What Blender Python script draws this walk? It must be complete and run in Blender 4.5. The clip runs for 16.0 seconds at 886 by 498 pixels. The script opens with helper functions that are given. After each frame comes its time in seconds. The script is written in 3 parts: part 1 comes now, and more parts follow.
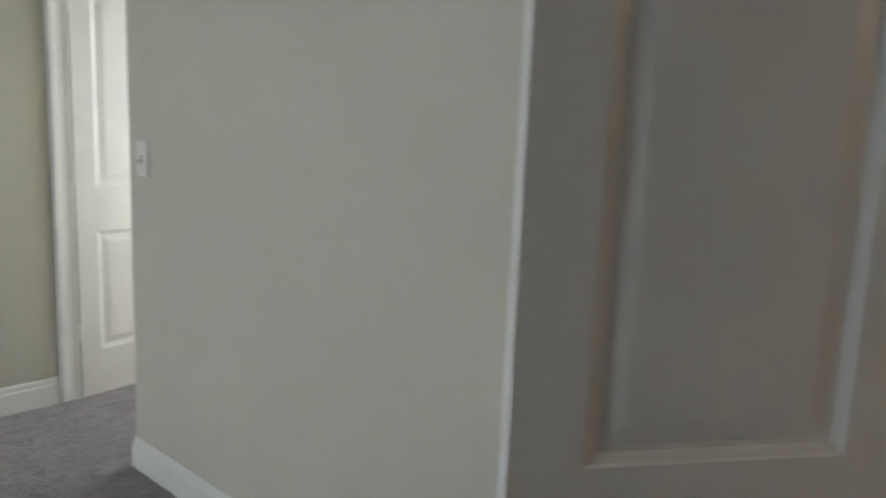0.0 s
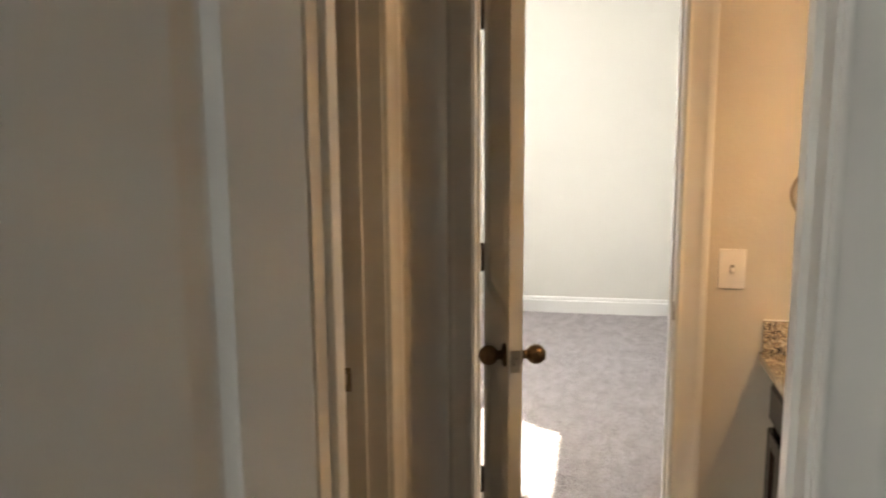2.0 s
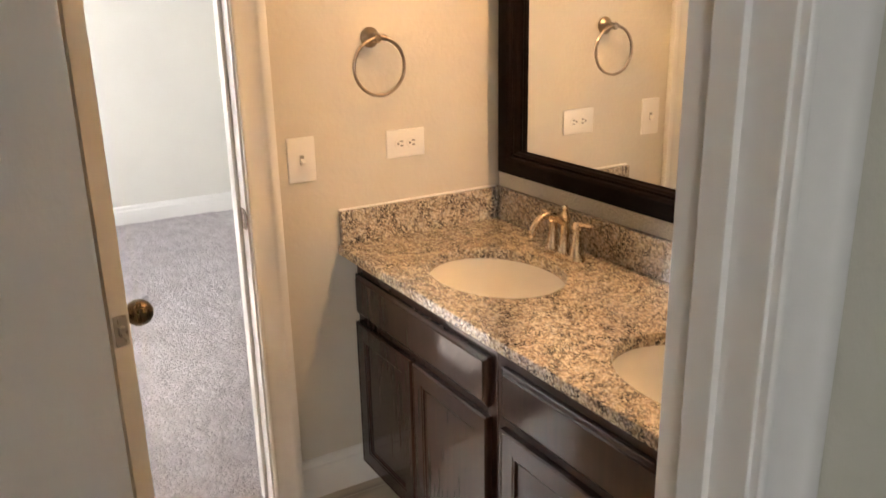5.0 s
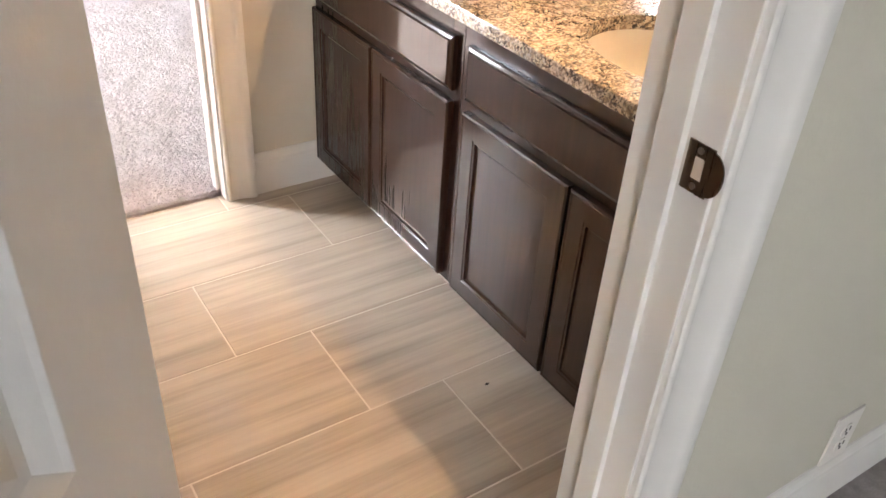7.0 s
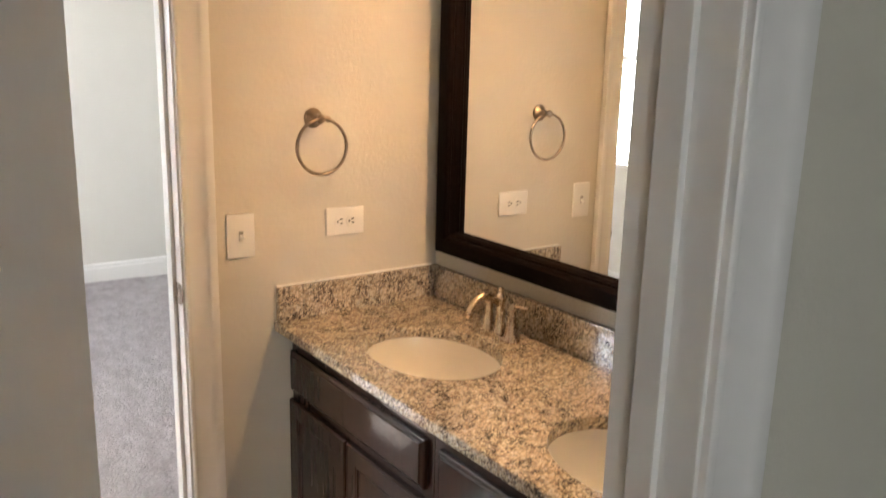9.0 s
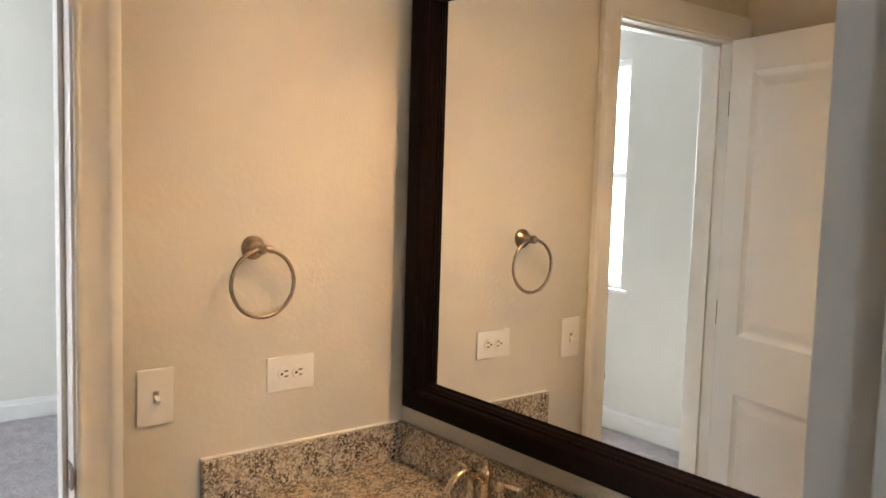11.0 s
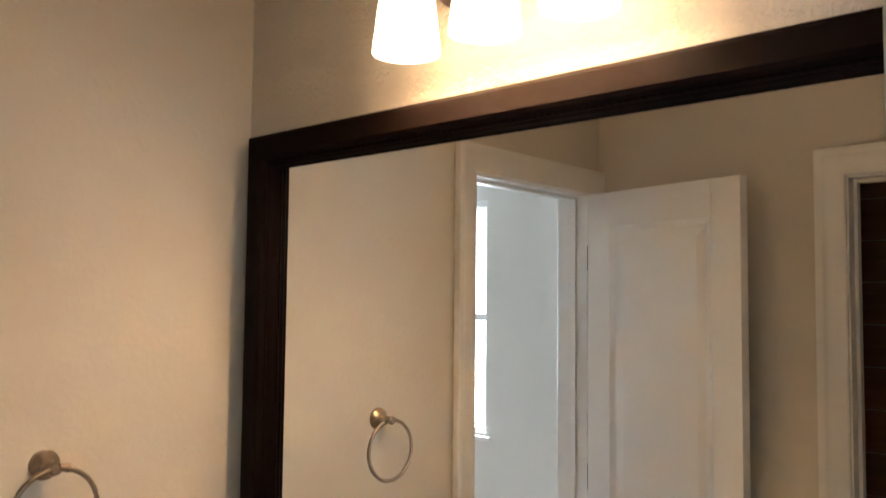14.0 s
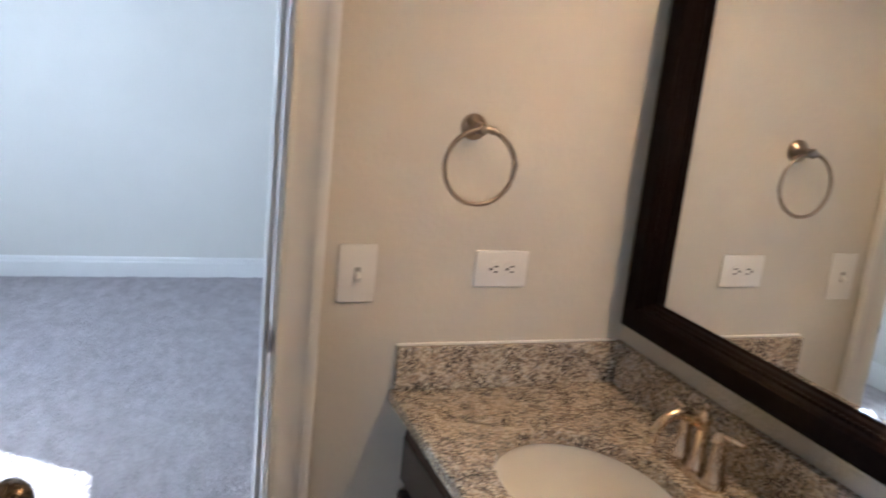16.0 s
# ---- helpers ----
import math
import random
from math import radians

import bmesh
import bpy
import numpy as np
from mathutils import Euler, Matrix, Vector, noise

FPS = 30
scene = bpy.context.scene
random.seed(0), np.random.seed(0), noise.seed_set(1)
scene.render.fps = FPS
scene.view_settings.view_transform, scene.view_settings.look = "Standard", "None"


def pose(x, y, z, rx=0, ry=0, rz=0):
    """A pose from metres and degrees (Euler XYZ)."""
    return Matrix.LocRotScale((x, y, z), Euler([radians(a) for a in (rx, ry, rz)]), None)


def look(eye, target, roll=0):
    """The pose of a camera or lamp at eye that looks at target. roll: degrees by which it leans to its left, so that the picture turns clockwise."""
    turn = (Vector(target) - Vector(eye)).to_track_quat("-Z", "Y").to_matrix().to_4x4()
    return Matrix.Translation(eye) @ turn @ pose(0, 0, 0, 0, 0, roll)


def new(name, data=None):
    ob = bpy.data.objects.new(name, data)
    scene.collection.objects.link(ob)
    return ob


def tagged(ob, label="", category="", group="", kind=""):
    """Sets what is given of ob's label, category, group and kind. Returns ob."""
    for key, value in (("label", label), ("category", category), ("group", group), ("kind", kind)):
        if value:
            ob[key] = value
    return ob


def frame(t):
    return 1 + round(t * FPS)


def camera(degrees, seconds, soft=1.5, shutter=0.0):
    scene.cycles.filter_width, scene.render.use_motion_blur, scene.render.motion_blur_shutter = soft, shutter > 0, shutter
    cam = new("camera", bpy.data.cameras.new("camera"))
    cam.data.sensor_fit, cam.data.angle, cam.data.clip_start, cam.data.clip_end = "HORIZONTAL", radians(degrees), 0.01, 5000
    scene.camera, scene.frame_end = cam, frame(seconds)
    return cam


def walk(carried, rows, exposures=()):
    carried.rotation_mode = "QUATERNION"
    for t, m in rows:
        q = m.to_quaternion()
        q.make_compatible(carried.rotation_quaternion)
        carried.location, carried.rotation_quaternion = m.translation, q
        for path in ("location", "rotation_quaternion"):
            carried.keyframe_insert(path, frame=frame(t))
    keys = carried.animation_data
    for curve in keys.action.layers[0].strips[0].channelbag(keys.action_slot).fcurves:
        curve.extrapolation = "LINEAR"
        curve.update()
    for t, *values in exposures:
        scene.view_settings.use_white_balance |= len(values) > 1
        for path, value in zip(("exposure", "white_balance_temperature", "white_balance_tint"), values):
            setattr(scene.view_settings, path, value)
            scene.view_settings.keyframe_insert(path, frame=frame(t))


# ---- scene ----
cam = camera(56.8, 16.0, shutter=0.3)
PATH = [
    (0, (0.088, 0.079, 1.494), (-1.259, 1.514, 1.138), 2.4),
    (0.5, (0.146, 0.207, 1.551), (-0.890, 1.857, 1.098), 1.1),
    (1, (0.124, 0.340, 1.558), (-0.644, 2.132, 1.112), 0.8),
    (1.5, (0.153, 0.376, 1.564), (-0.460, 2.248, 1.217), -0.5),
    (2, (0.153, 0.427, 1.564), (-0.201, 2.368, 1.234), -0.4),
    (2.5, (0.056, 0.529, 1.565), (0.067, 2.500, 1.225), 0.5),
    (3, (-0.018, 0.640, 1.558), (0.273, 2.588, 1.214), 0.1),
    (3.2, (-0.049, 0.711, 1.549), (0.342, 2.642, 1.207), 0.3),
    (5.3, (-0.239, 0.950, 1.505), (0.762, 2.534, 0.806), -0.9),
    (5.5, (-0.245, 0.956, 1.485), (0.755, 2.506, 0.712), -0.4),
    (6, (-0.247, 0.980, 1.386), (0.711, 2.438, 0.408), 1.8),
    (6.5, (-0.252, 0.973, 1.338), (0.680, 2.345, 0.220), 3.3),
    (7, (-0.245, 0.960, 1.345), (0.700, 2.302, 0.202), 3.9),
    (7.5, (-0.248, 0.968, 1.380), (0.745, 2.344, 0.321), 4.0),
    (8, (-0.255, 0.969, 1.437), (0.770, 2.431, 0.534), 2.7),
    (8.5, (-0.258, 0.948, 1.515), (0.816, 2.493, 0.837), 1.6),
    (9, (-0.260, 0.943, 1.566), (0.886, 2.519, 1.114), 1.5),
    (9.2, (-0.269, 0.957, 1.548), (0.911, 2.531, 1.189), 1.3),
    (11.3, (0.015, 1.374, 1.588), (1.297, 2.903, 1.449), 2.4),
    (11.5, (0.035, 1.405, 1.602), (1.392, 2.870, 1.487), 2.3),
    (12, (0.118, 1.475, 1.651), (1.633, 2.777, 1.546), 2.0),
    (12.5, (0.133, 1.490, 1.714), (1.662, 2.778, 1.782), 1.4),
    (13, (0.135, 1.472, 1.760), (1.661, 2.751, 1.954), -0.2),
    (13.5, (0.135, 1.468, 1.769), (1.650, 2.755, 1.987), -0.5),
    (14, (0.151, 1.475, 1.712), (1.639, 2.806, 1.834), 0.6),
    (14.5, (0.170, 1.487, 1.676), (1.631, 2.852, 1.641), 1.6),
    (15, (0.177, 1.460, 1.627), (1.555, 2.900, 1.458), 3.3),
    (15.5, (0.153, 1.472, 1.565), (1.268, 3.097, 1.224), 5.0),
    (16, (0.160, 1.467, 1.524), (0.860, 3.285, 1.075), 6.0),
]
walk(cam, [(t, look(eye, target, roll)) for t, eye, target, roll in PATH],
     [(0.0, 2.85, 6350, 9), (0.5, 3.42, 6550, 12), (1.0, 3.42, 6900, 14), (2.0, 3.05, 7500, 11), (3.2, 3.0, 7700, 11), (5.5, 3.55, 6900, 15), (7.0, 4.15, 6800, 16), (8.0, 3.78, 6750, 15),
      (9.0, 3.15, 6750, 12), (11.5, 2.98, 6200, 9), (12.0, 2.98, 6150, 9), (13.0, 2.55, 6100, 9), (14.0, 2.60, 5900, 9), (14.5, 2.78, 5650, 9), (15.0, 2.80, 5500, 9), (16.0, 2.68, 5150, 9)])

# ---- light ----
world = bpy.data.worlds.new("sky")
scene.world = world
world.use_nodes = True
SUN_ELEVATION, SUN_AZIMUTH = 50.0, 304.4
sky = world.node_tree.nodes.new("ShaderNodeTexSky")
sky.sky_type = "NISHITA"
sky.sun_disc = False
sky.sun_elevation, sky.sun_rotation = radians(SUN_ELEVATION), radians(SUN_AZIMUTH)
world.node_tree.links.new(sky.outputs[0], world.node_tree.nodes["Background"].inputs[0])
world.node_tree.nodes["Background"].inputs[1].default_value = 0.05


def lamp(name, kind, m, energy, colour, size=0.0, size_y=0.0):
    data = bpy.data.lights.new(name, kind)
    data.energy, data.color = energy, colour
    if kind == "SUN":
        data.angle = radians(0.5)
    elif kind == "AREA":
        data.shape, data.size, data.size_y = "RECTANGLE", size, size_y
    else:
        data.shadow_soft_size = size
    ob = new(name, data)
    ob.matrix_world = m
    return ob


# the sun travels towards +x, -y and down
lamp("sun", "SUN", look((-8.15, 5.80, 11.4), (0, 0, 0)), 5.0, (1.0, 0.95, 0.87))
lamp("window_daylight", "AREA", look((-1.60, 4.99, 1.6), (0.5, 4.99, 1.45)), 8.2, (0.84, 0.91, 1.0), 0.78, 1.30)
# assumed source, placed so the hall wall is lit and door_1 stays dim
lamp("assumed_daylight_hall", "AREA", look((-2.96, -4.56, 1.43), (-2.96, 0, 1.2)), 9.0, (0.86, 0.93, 1.0), 1.3, 1.2)
# added fill from the passage end, to brighten door_4 and its trim
lamp("fill_light_passage", "AREA", look((-3.30, 2.97, 1.45), (-3.30, 0, 1.2)), 1.6, (0.84, 0.92, 1.0), 0.6, 1.05)
BULBS = (2.429, 2.259, 2.089)
for by in BULBS:
    lamp("bulb_light", "POINT", pose(1.12, by, 2.166), 1.05, (1.0, 0.63, 0.33), 0.018)

# ---- materials ----


def material(name, colour=(0.5, 0.5, 0.5), rough=0.5, metal=0.0):
    m = bpy.data.materials.new(name)
    m.use_nodes = True
    b = m.node_tree.nodes["Principled BSDF"]
    b.inputs["Base Color"].default_value = (*colour, 1)
    b.inputs["Roughness"].default_value = rough
    b.inputs["Metallic"].default_value = metal
    return m, m.node_tree, b


def node(nt, kind, **values):
    n = nt.nodes.new(kind)
    for k, v in values.items():
        n.inputs[k].default_value = v
    return n


def coords(nt, scale=(1, 1, 1)):
    tc = nt.nodes.new("ShaderNodeTexCoord")
    mp = nt.nodes.new("ShaderNodeMapping")
    mp.inputs["Scale"].default_value = scale
    nt.links.new(tc.outputs["Object"], mp.inputs["Vector"])
    return mp.outputs[0]


def noise_tex(nt, vec, scale, detail=4.0, rough=0.55):
    n = node(nt, "ShaderNodeTexNoise", Scale=scale, Detail=detail, Roughness=rough)
    nt.links.new(vec, n.inputs["Vector"])
    return n.outputs["Fac"]


def ramp(nt, fac, stops):
    r = nt.nodes.new("ShaderNodeValToRGB")
    els = r.color_ramp.elements
    while len(els) < len(stops):
        els.new(0.5)
    for e, (p, c) in zip(els, stops):
        e.position, e.color = p, (*c, 1)
    nt.links.new(fac, r.inputs[0])
    return r.outputs[0]


def mix(nt, fac, a, b, blend="MIX"):
    n = nt.nodes.new("ShaderNodeMix")
    n.data_type, n.blend_type = "RGBA", blend
    for sock, v in ((n.inputs[0], fac), (n.inputs[6], a), (n.inputs[7], b)):
        if isinstance(v, (int, float)):
            sock.default_value = v
        elif isinstance(v, tuple):
            sock.default_value = (*v, 1)
        else:
            nt.links.new(v, sock)
    return n.outputs[2]


def bump(nt, b, height, strength=0.3, distance=0.002):
    n = node(nt, "ShaderNodeBump", Strength=strength, Distance=distance)
    nt.links.new(height, n.inputs["Height"])
    nt.links.new(n.outputs[0], b.inputs["Normal"])


def paint(name, colour, rough, peel=0.0, vary=0.05, peel_scale=90.0):
    m, nt, b = material(name, colour, rough)
    v = coords(nt)
    dark = tuple(c * (1 - vary) for c in colour)
    light = tuple(min(1, c * (1 + vary)) for c in colour)
    nt.links.new(ramp(nt, noise_tex(nt, v, 2.3, 5.0), [(0.3, dark), (0.7, light)]), b.inputs["Base Color"])
    if peel:
        f = noise_tex(nt, v, peel_scale, 3.0, 0.5)
        r = ramp(nt, f, [(0.42, (0, 0, 0)), (0.6, (1, 1, 1))])
        bump(nt, b, r, peel, 0.002)
    return m


def metal_mat(name, colour, rough):
    m, nt, b = material(name, colour, rough, 1.0)
    v = coords(nt, (400, 400, 40))
    nt.links.new(ramp(nt, noise_tex(nt, v, 1.0, 2.0), [(0.3, (rough * 0.8,) * 3), (0.7, (rough * 1.25,) * 3)]), b.inputs["Roughness"])
    return m


def carpet_mat():
    m, nt, b = material("carpet", rough=1.0)
    v = coords(nt)
    fine = noise_tex(nt, v, 260.0, 3.0, 0.7)
    tuft = noise_tex(nt, v, 55.0, 4.0, 0.65)
    sweep = noise_tex(nt, coords(nt, (6.5, 3.0, 1)), 2.2, 5.0, 0.68)
    c = ramp(nt, tuft, [(0.3, (0.30, 0.262, 0.265)), (0.5, (0.47, 0.42, 0.43)), (0.72, (0.61, 0.565, 0.575))])
    c = mix(nt, 0.45, c, ramp(nt, sweep, [(0.38, (0.27, 0.235, 0.24)), (0.62, (0.66, 0.605, 0.625))]))
    c = mix(nt, 0.22, c, ramp(nt, fine, [(0.3, (0.20, 0.17, 0.17)), (0.7, (0.62, 0.575, 0.58))]))
    nt.links.new(c, b.inputs["Base Color"])
    b.inputs["Sheen Weight"].default_value = 0.3
    h = mix(nt, 0.5, ramp(nt, fine, [(0.25, (0, 0, 0)), (0.75, (1, 1, 1))]), ramp(nt, tuft, [(0.25, (0, 0, 0)), (0.75, (1, 1, 1))]))
    bump(nt, b, h, 1.0, 0.012)
    return m


def tile_mat():
    m, nt, b = material("floor_tile", rough=0.34)
    oi = nt.nodes.new("ShaderNodeObjectInfo")
    tc = nt.nodes.new("ShaderNodeTexCoord")
    add = nt.nodes.new("ShaderNodeVectorMath")
    add.operation = "MULTIPLY_ADD"
    add.inputs[1].default_value = (0.0, 1.0, 1.0)
    comb = nt.nodes.new("ShaderNodeCombineXYZ")
    mul = nt.nodes.new("ShaderNodeMath")
    mul.operation = "MULTIPLY"
    mul.inputs[1].default_value = 37.0
    nt.links.new(oi.outputs["Random"], mul.inputs[0])
    nt.links.new(mul.outputs[0], comb.inputs[0])
    nt.links.new(mul.outputs[0], comb.inputs[2])
    shift = nt.nodes.new("ShaderNodeVectorMath")
    nt.links.new(tc.outputs["Object"], shift.inputs[0])
    nt.links.new(comb.outputs[0], shift.inputs[1])
    mp = nt.nodes.new("ShaderNodeMapping")
    mp.inputs["Scale"].default_value = (0.9, 17.0, 1.0)
    nt.links.new(shift.outputs[0], mp.inputs[0])
    streak = noise_tex(nt, mp.outputs[0], 1.0, 6.0, 0.62)
    mp2 = nt.nodes.new("ShaderNodeMapping")
    mp2.inputs["Scale"].default_value = (3.0, 95.0, 1.0)
    nt.links.new(shift.outputs[0], mp2.inputs[0])
    fine = noise_tex(nt, mp2.outputs[0], 1.0, 4.0, 0.6)
    c = ramp(nt, streak, [(0.28, (0.27, 0.235, 0.20)), (0.45, (0.42, 0.37, 0.31)), (0.58, (0.53, 0.475, 0.405)), (0.75, (0.60, 0.55, 0.48))])
    c = mix(nt, 0.16, c, ramp(nt, fine, [(0.3, (0.30, 0.26, 0.22)), (0.7, (0.62, 0.57, 0.50))]))
    nt.links.new(c, b.inputs["Base Color"])
    bump(nt, b, fine, 0.08, 0.001)
    return m


def granite_mat():
    m, nt, b = material("granite", rough=0.10)
    v = coords(nt)
    warp = node(nt, "ShaderNodeTexNoise", Scale=60.0, Detail=2.0)
    nt.links.new(v, warp.inputs["Vector"])
    wm = nt.nodes.new("ShaderNodeVectorMath")
    wm.operation = "MULTIPLY_ADD"
    wm.inputs[1].default_value = (0.012, 0.012, 0.012)
    nt.links.new(warp.outputs["Color"], wm.inputs[0])
    nt.links.new(v, wm.inputs[2])

    def cells(scale):
        n = node(nt, "ShaderNodeTexVoronoi", Scale=scale)
        nt.links.new(wm.outputs[0], n.inputs["Vector"])
        sep = nt.nodes.new("ShaderNodeSeparateColor")
        nt.links.new(n.outputs["Color"], sep.inputs[0])
        return sep.outputs[0], sep.outputs[1]

    a, a2 = cells(170.0)
    d, d2 = cells(300.0)
    base = ramp(nt, a, [(0.0, (0.52, 0.43, 0.32)), (0.3, (0.70, 0.61, 0.48)), (0.55, (0.42, 0.33, 0.235)), (0.75, (0.25, 0.19, 0.14)), (1.0, (0.60, 0.55, 0.48))])
    spot = ramp(nt, d, [(0.0, (1, 1, 1)), (0.44, (1, 1, 1)), (0.48, (0, 0, 0)), (1.0, (0, 0, 0))])
    dark = ramp(nt, d2, [(0.0, (0.012, 0.011, 0.012)), (0.5, (0.045, 0.04, 0.04)), (0.8, (0.13, 0.10, 0.08)), (1.0, (0.20, 0.16, 0.12))])
    clump = ramp(nt, noise_tex(nt, v, 30.0, 3.0), [(0.40, (0.30, 0.30, 0.30)), (0.58, (1, 1, 1))])
    f = mix(nt, 1.0, spot, clump, "MULTIPLY")
    nt.links.new(mix(nt, f, base, dark), b.inputs["Base Color"])
    b.inputs["Coat Weight"].default_value = 0.6
    b.inputs["Coat Roughness"].default_value = 0.04
    return m


def wood_mat(name, dark, light, rough, axis=(40, 40, 2.5), coat=0.35, spec=0.5):
    m, nt, b = material(name, rough=rough)
    g = noise_tex(nt, coords(nt, axis), 1.5, 6.0, 0.6)
    big = noise_tex(nt, coords(nt), 3.0, 3.0)
    c = ramp(nt, g, [(0.3, dark), (0.7, light)])
    c = mix(nt, 0.3, c, ramp(nt, big, [(0.3, dark), (0.7, light)]))
    nt.links.new(c, b.inputs["Base Color"])
    b.inputs["Coat Weight"].default_value = coat
    b.inputs["Coat Roughness"].default_value = 0.09
    b.inputs["Specular IOR Level"].default_value = spec
    bump(nt, b, g, 0.02, 0.0005)
    return m


def glow(name, colour, strength):
    m, nt, b = material(name, (0.9, 0.87, 0.8), 0.35)
    b.inputs["Emission Color"].default_value = (*colour, 1)
    b.inputs["Emission Strength"].default_value = strength
    return m


WALL = paint("wall_paint", (0.585, 0.56, 0.475), 0.62, 0.10, 0.025)
WALL_BATH = paint("bath_wall_paint", (0.60, 0.555, 0.475), 0.55, 0.11, 0.025, 75.0)
WALL_VANITY = paint("vanity_wall_paint", (0.60, 0.555, 0.475), 0.5, 0.75, 0.025, 120.0)
WALL_LIGHT = paint("bedroom_wall_paint", (0.66, 0.64, 0.585), 0.62, 0.10, 0.02)
CEIL = paint("ceiling_paint", (0.78, 0.77, 0.74), 0.8, 0.3, 0.02, 40.0)
TRIM = paint("trim_paint", (0.76, 0.745, 0.715), 0.3, 0.0, 0.02)
DOOR = paint("door_paint", (0.74, 0.725, 0.70), 0.34, 0.04, 0.02, 200.0)
CARPET = carpet_mat()
TILE = tile_mat()
GROUT = paint("grout", (0.70, 0.66, 0.60), 0.9, 0.2, 0.08, 300.0)
GRANITE = granite_mat()
ESPRESSO = wood_mat("espresso_wood", (0.017, 0.0060, 0.0036), (0.034, 0.0125, 0.0072), 0.42, coat=1.0, spec=0.07)
FRAME_WOOD = wood_mat("mirror_frame_wood", (0.0045, 0.0025, 0.002), (0.009, 0.005, 0.0038), 0.60, (3, 40, 40), 0.0, 0.04)
KICK = material("toe_kick_black", (0.012, 0.008, 0.006), 0.6)[0]
PORCELAIN = material("porcelain", (0.80, 0.78, 0.73), 0.09)[0]
NICKEL = metal_mat("champagne_nickel", (0.62, 0.50, 0.37), 0.24)
SATIN = metal_mat("satin_nickel", (0.36, 0.29, 0.23), 0.33)
BRONZE = metal_mat("aged_bronze", (0.17, 0.12, 0.075), 0.28)
STRIKE = metal_mat("strike_metal", (0.23, 0.18, 0.14), 0.30)
PINE = material("bare_pine", (0.62, 0.55, 0.46), 0.6)[0]
# the plate's plastic darkened, to give the toggle recess its shade
SHADED_SLOT = material("shaded_slot", (0.30, 0.28, 0.25), 0.5)[0]
STEEL = metal_mat("steel_plate", (0.50, 0.46, 0.41), 0.32)
DARK_STEEL = metal_mat("dark_hinge_steel", (0.14, 0.11, 0.09), 0.4)
PLASTIC = material("white_plastic", (0.77, 0.745, 0.70), 0.35)[0]
SLOT = material("dark_slot", (0.02, 0.018, 0.016), 0.6)[0]
GLASS_SHADE = glow("frosted_shade_glass", (1.0, 0.61, 0.31), 9.0)
_nt = GLASS_SHADE.node_tree
_sep = _nt.nodes.new("ShaderNodeSeparateXYZ")
_nt.links.new(coords(_nt), _sep.inputs[0])
_map = node(_nt, "ShaderNodeMapRange", **{"From Min": -0.050, "From Max": -0.150, "To Min": 0.13, "To Max": 3.6})
_nt.links.new(_sep.outputs[2], _map.inputs["Value"])
_nt.links.new(_map.outputs[0], _nt.nodes["Principled BSDF"].inputs["Emission Strength"])
BROWN_TILE = wood_mat("brown_wall_tile", (0.30, 0.125, 0.068), (0.50, 0.235, 0.135), 0.35, (2.5, 2.5, 45), 0.1)
MIRROR = material("mirror_silver", (0.90, 0.915, 0.90), 0.0, 1.0)[0]
GROUND = paint("lawn", (0.09, 0.11, 0.045), 0.9, 0.3, 0.3, 20.0)
VINYL = paint("white_vinyl", (0.80, 0.80, 0.79), 0.4)
PANE, _nt, _b = material("window_glass", (1, 1, 1), 0.0)
_b.inputs["Transmission Weight"].default_value = 1.0
_b.inputs["IOR"].default_value = 1.45

# ---- building helpers ----


def box(bm, x0, y0, z0, x1, y1, z1, bevel=0.0):
    r = bmesh.ops.create_cube(bm, size=1.0)
    vs = r["verts"]
    for v in vs:
        v.co = Vector((x0 + (v.co.x + 0.5) * (x1 - x0), y0 + (v.co.y + 0.5) * (y1 - y0), z0 + (v.co.z + 0.5) * (z1 - z0)))
    if bevel:
        es = list({e for v in vs for e in v.link_edges})
        bmesh.ops.bevel(bm, geom=es, offset=bevel, segments=2, affect="EDGES", profile=0.6)
    return bm


def boxed(x0, y0, z0, x1, y1, z1, bevel=0.0):
    return box(bmesh.new(), x0, y0, z0, x1, y1, z1, bevel)


def lathe(bm, rings, axis, seg=24):
    """Rings of (distance along the axis, radius) turned about the axis given as a pose whose z it is."""
    rows = []
    for h, r in rings:
        if r < 1e-6:
            rows.append([bm.verts.new(axis @ Vector((0, 0, h)))])
        else:
            rows.append([bm.verts.new(axis @ Vector((r * math.cos(6.283185 * i / seg), r * math.sin(6.283185 * i / seg), h))) for i in range(seg)])
    for a, b in zip(rows, rows[1:]):
        if len(a) == 1 and len(b) == 1:
            continue
        for i in range(seg):
            j = (i + 1) % seg
            if len(a) == 1:
                bm.faces.new((a[0], b[j], b[i]))
            elif len(b) == 1:
                bm.faces.new((a[i], a[j], b[0]))
            else:
                bm.faces.new((a[i], a[j], b[j], b[i]))
    for row, flip in ((rows[0], True), (rows[-1], False)):
        if len(row) > 1:
            bm.faces.new(row[::-1] if flip else row)
    return bm


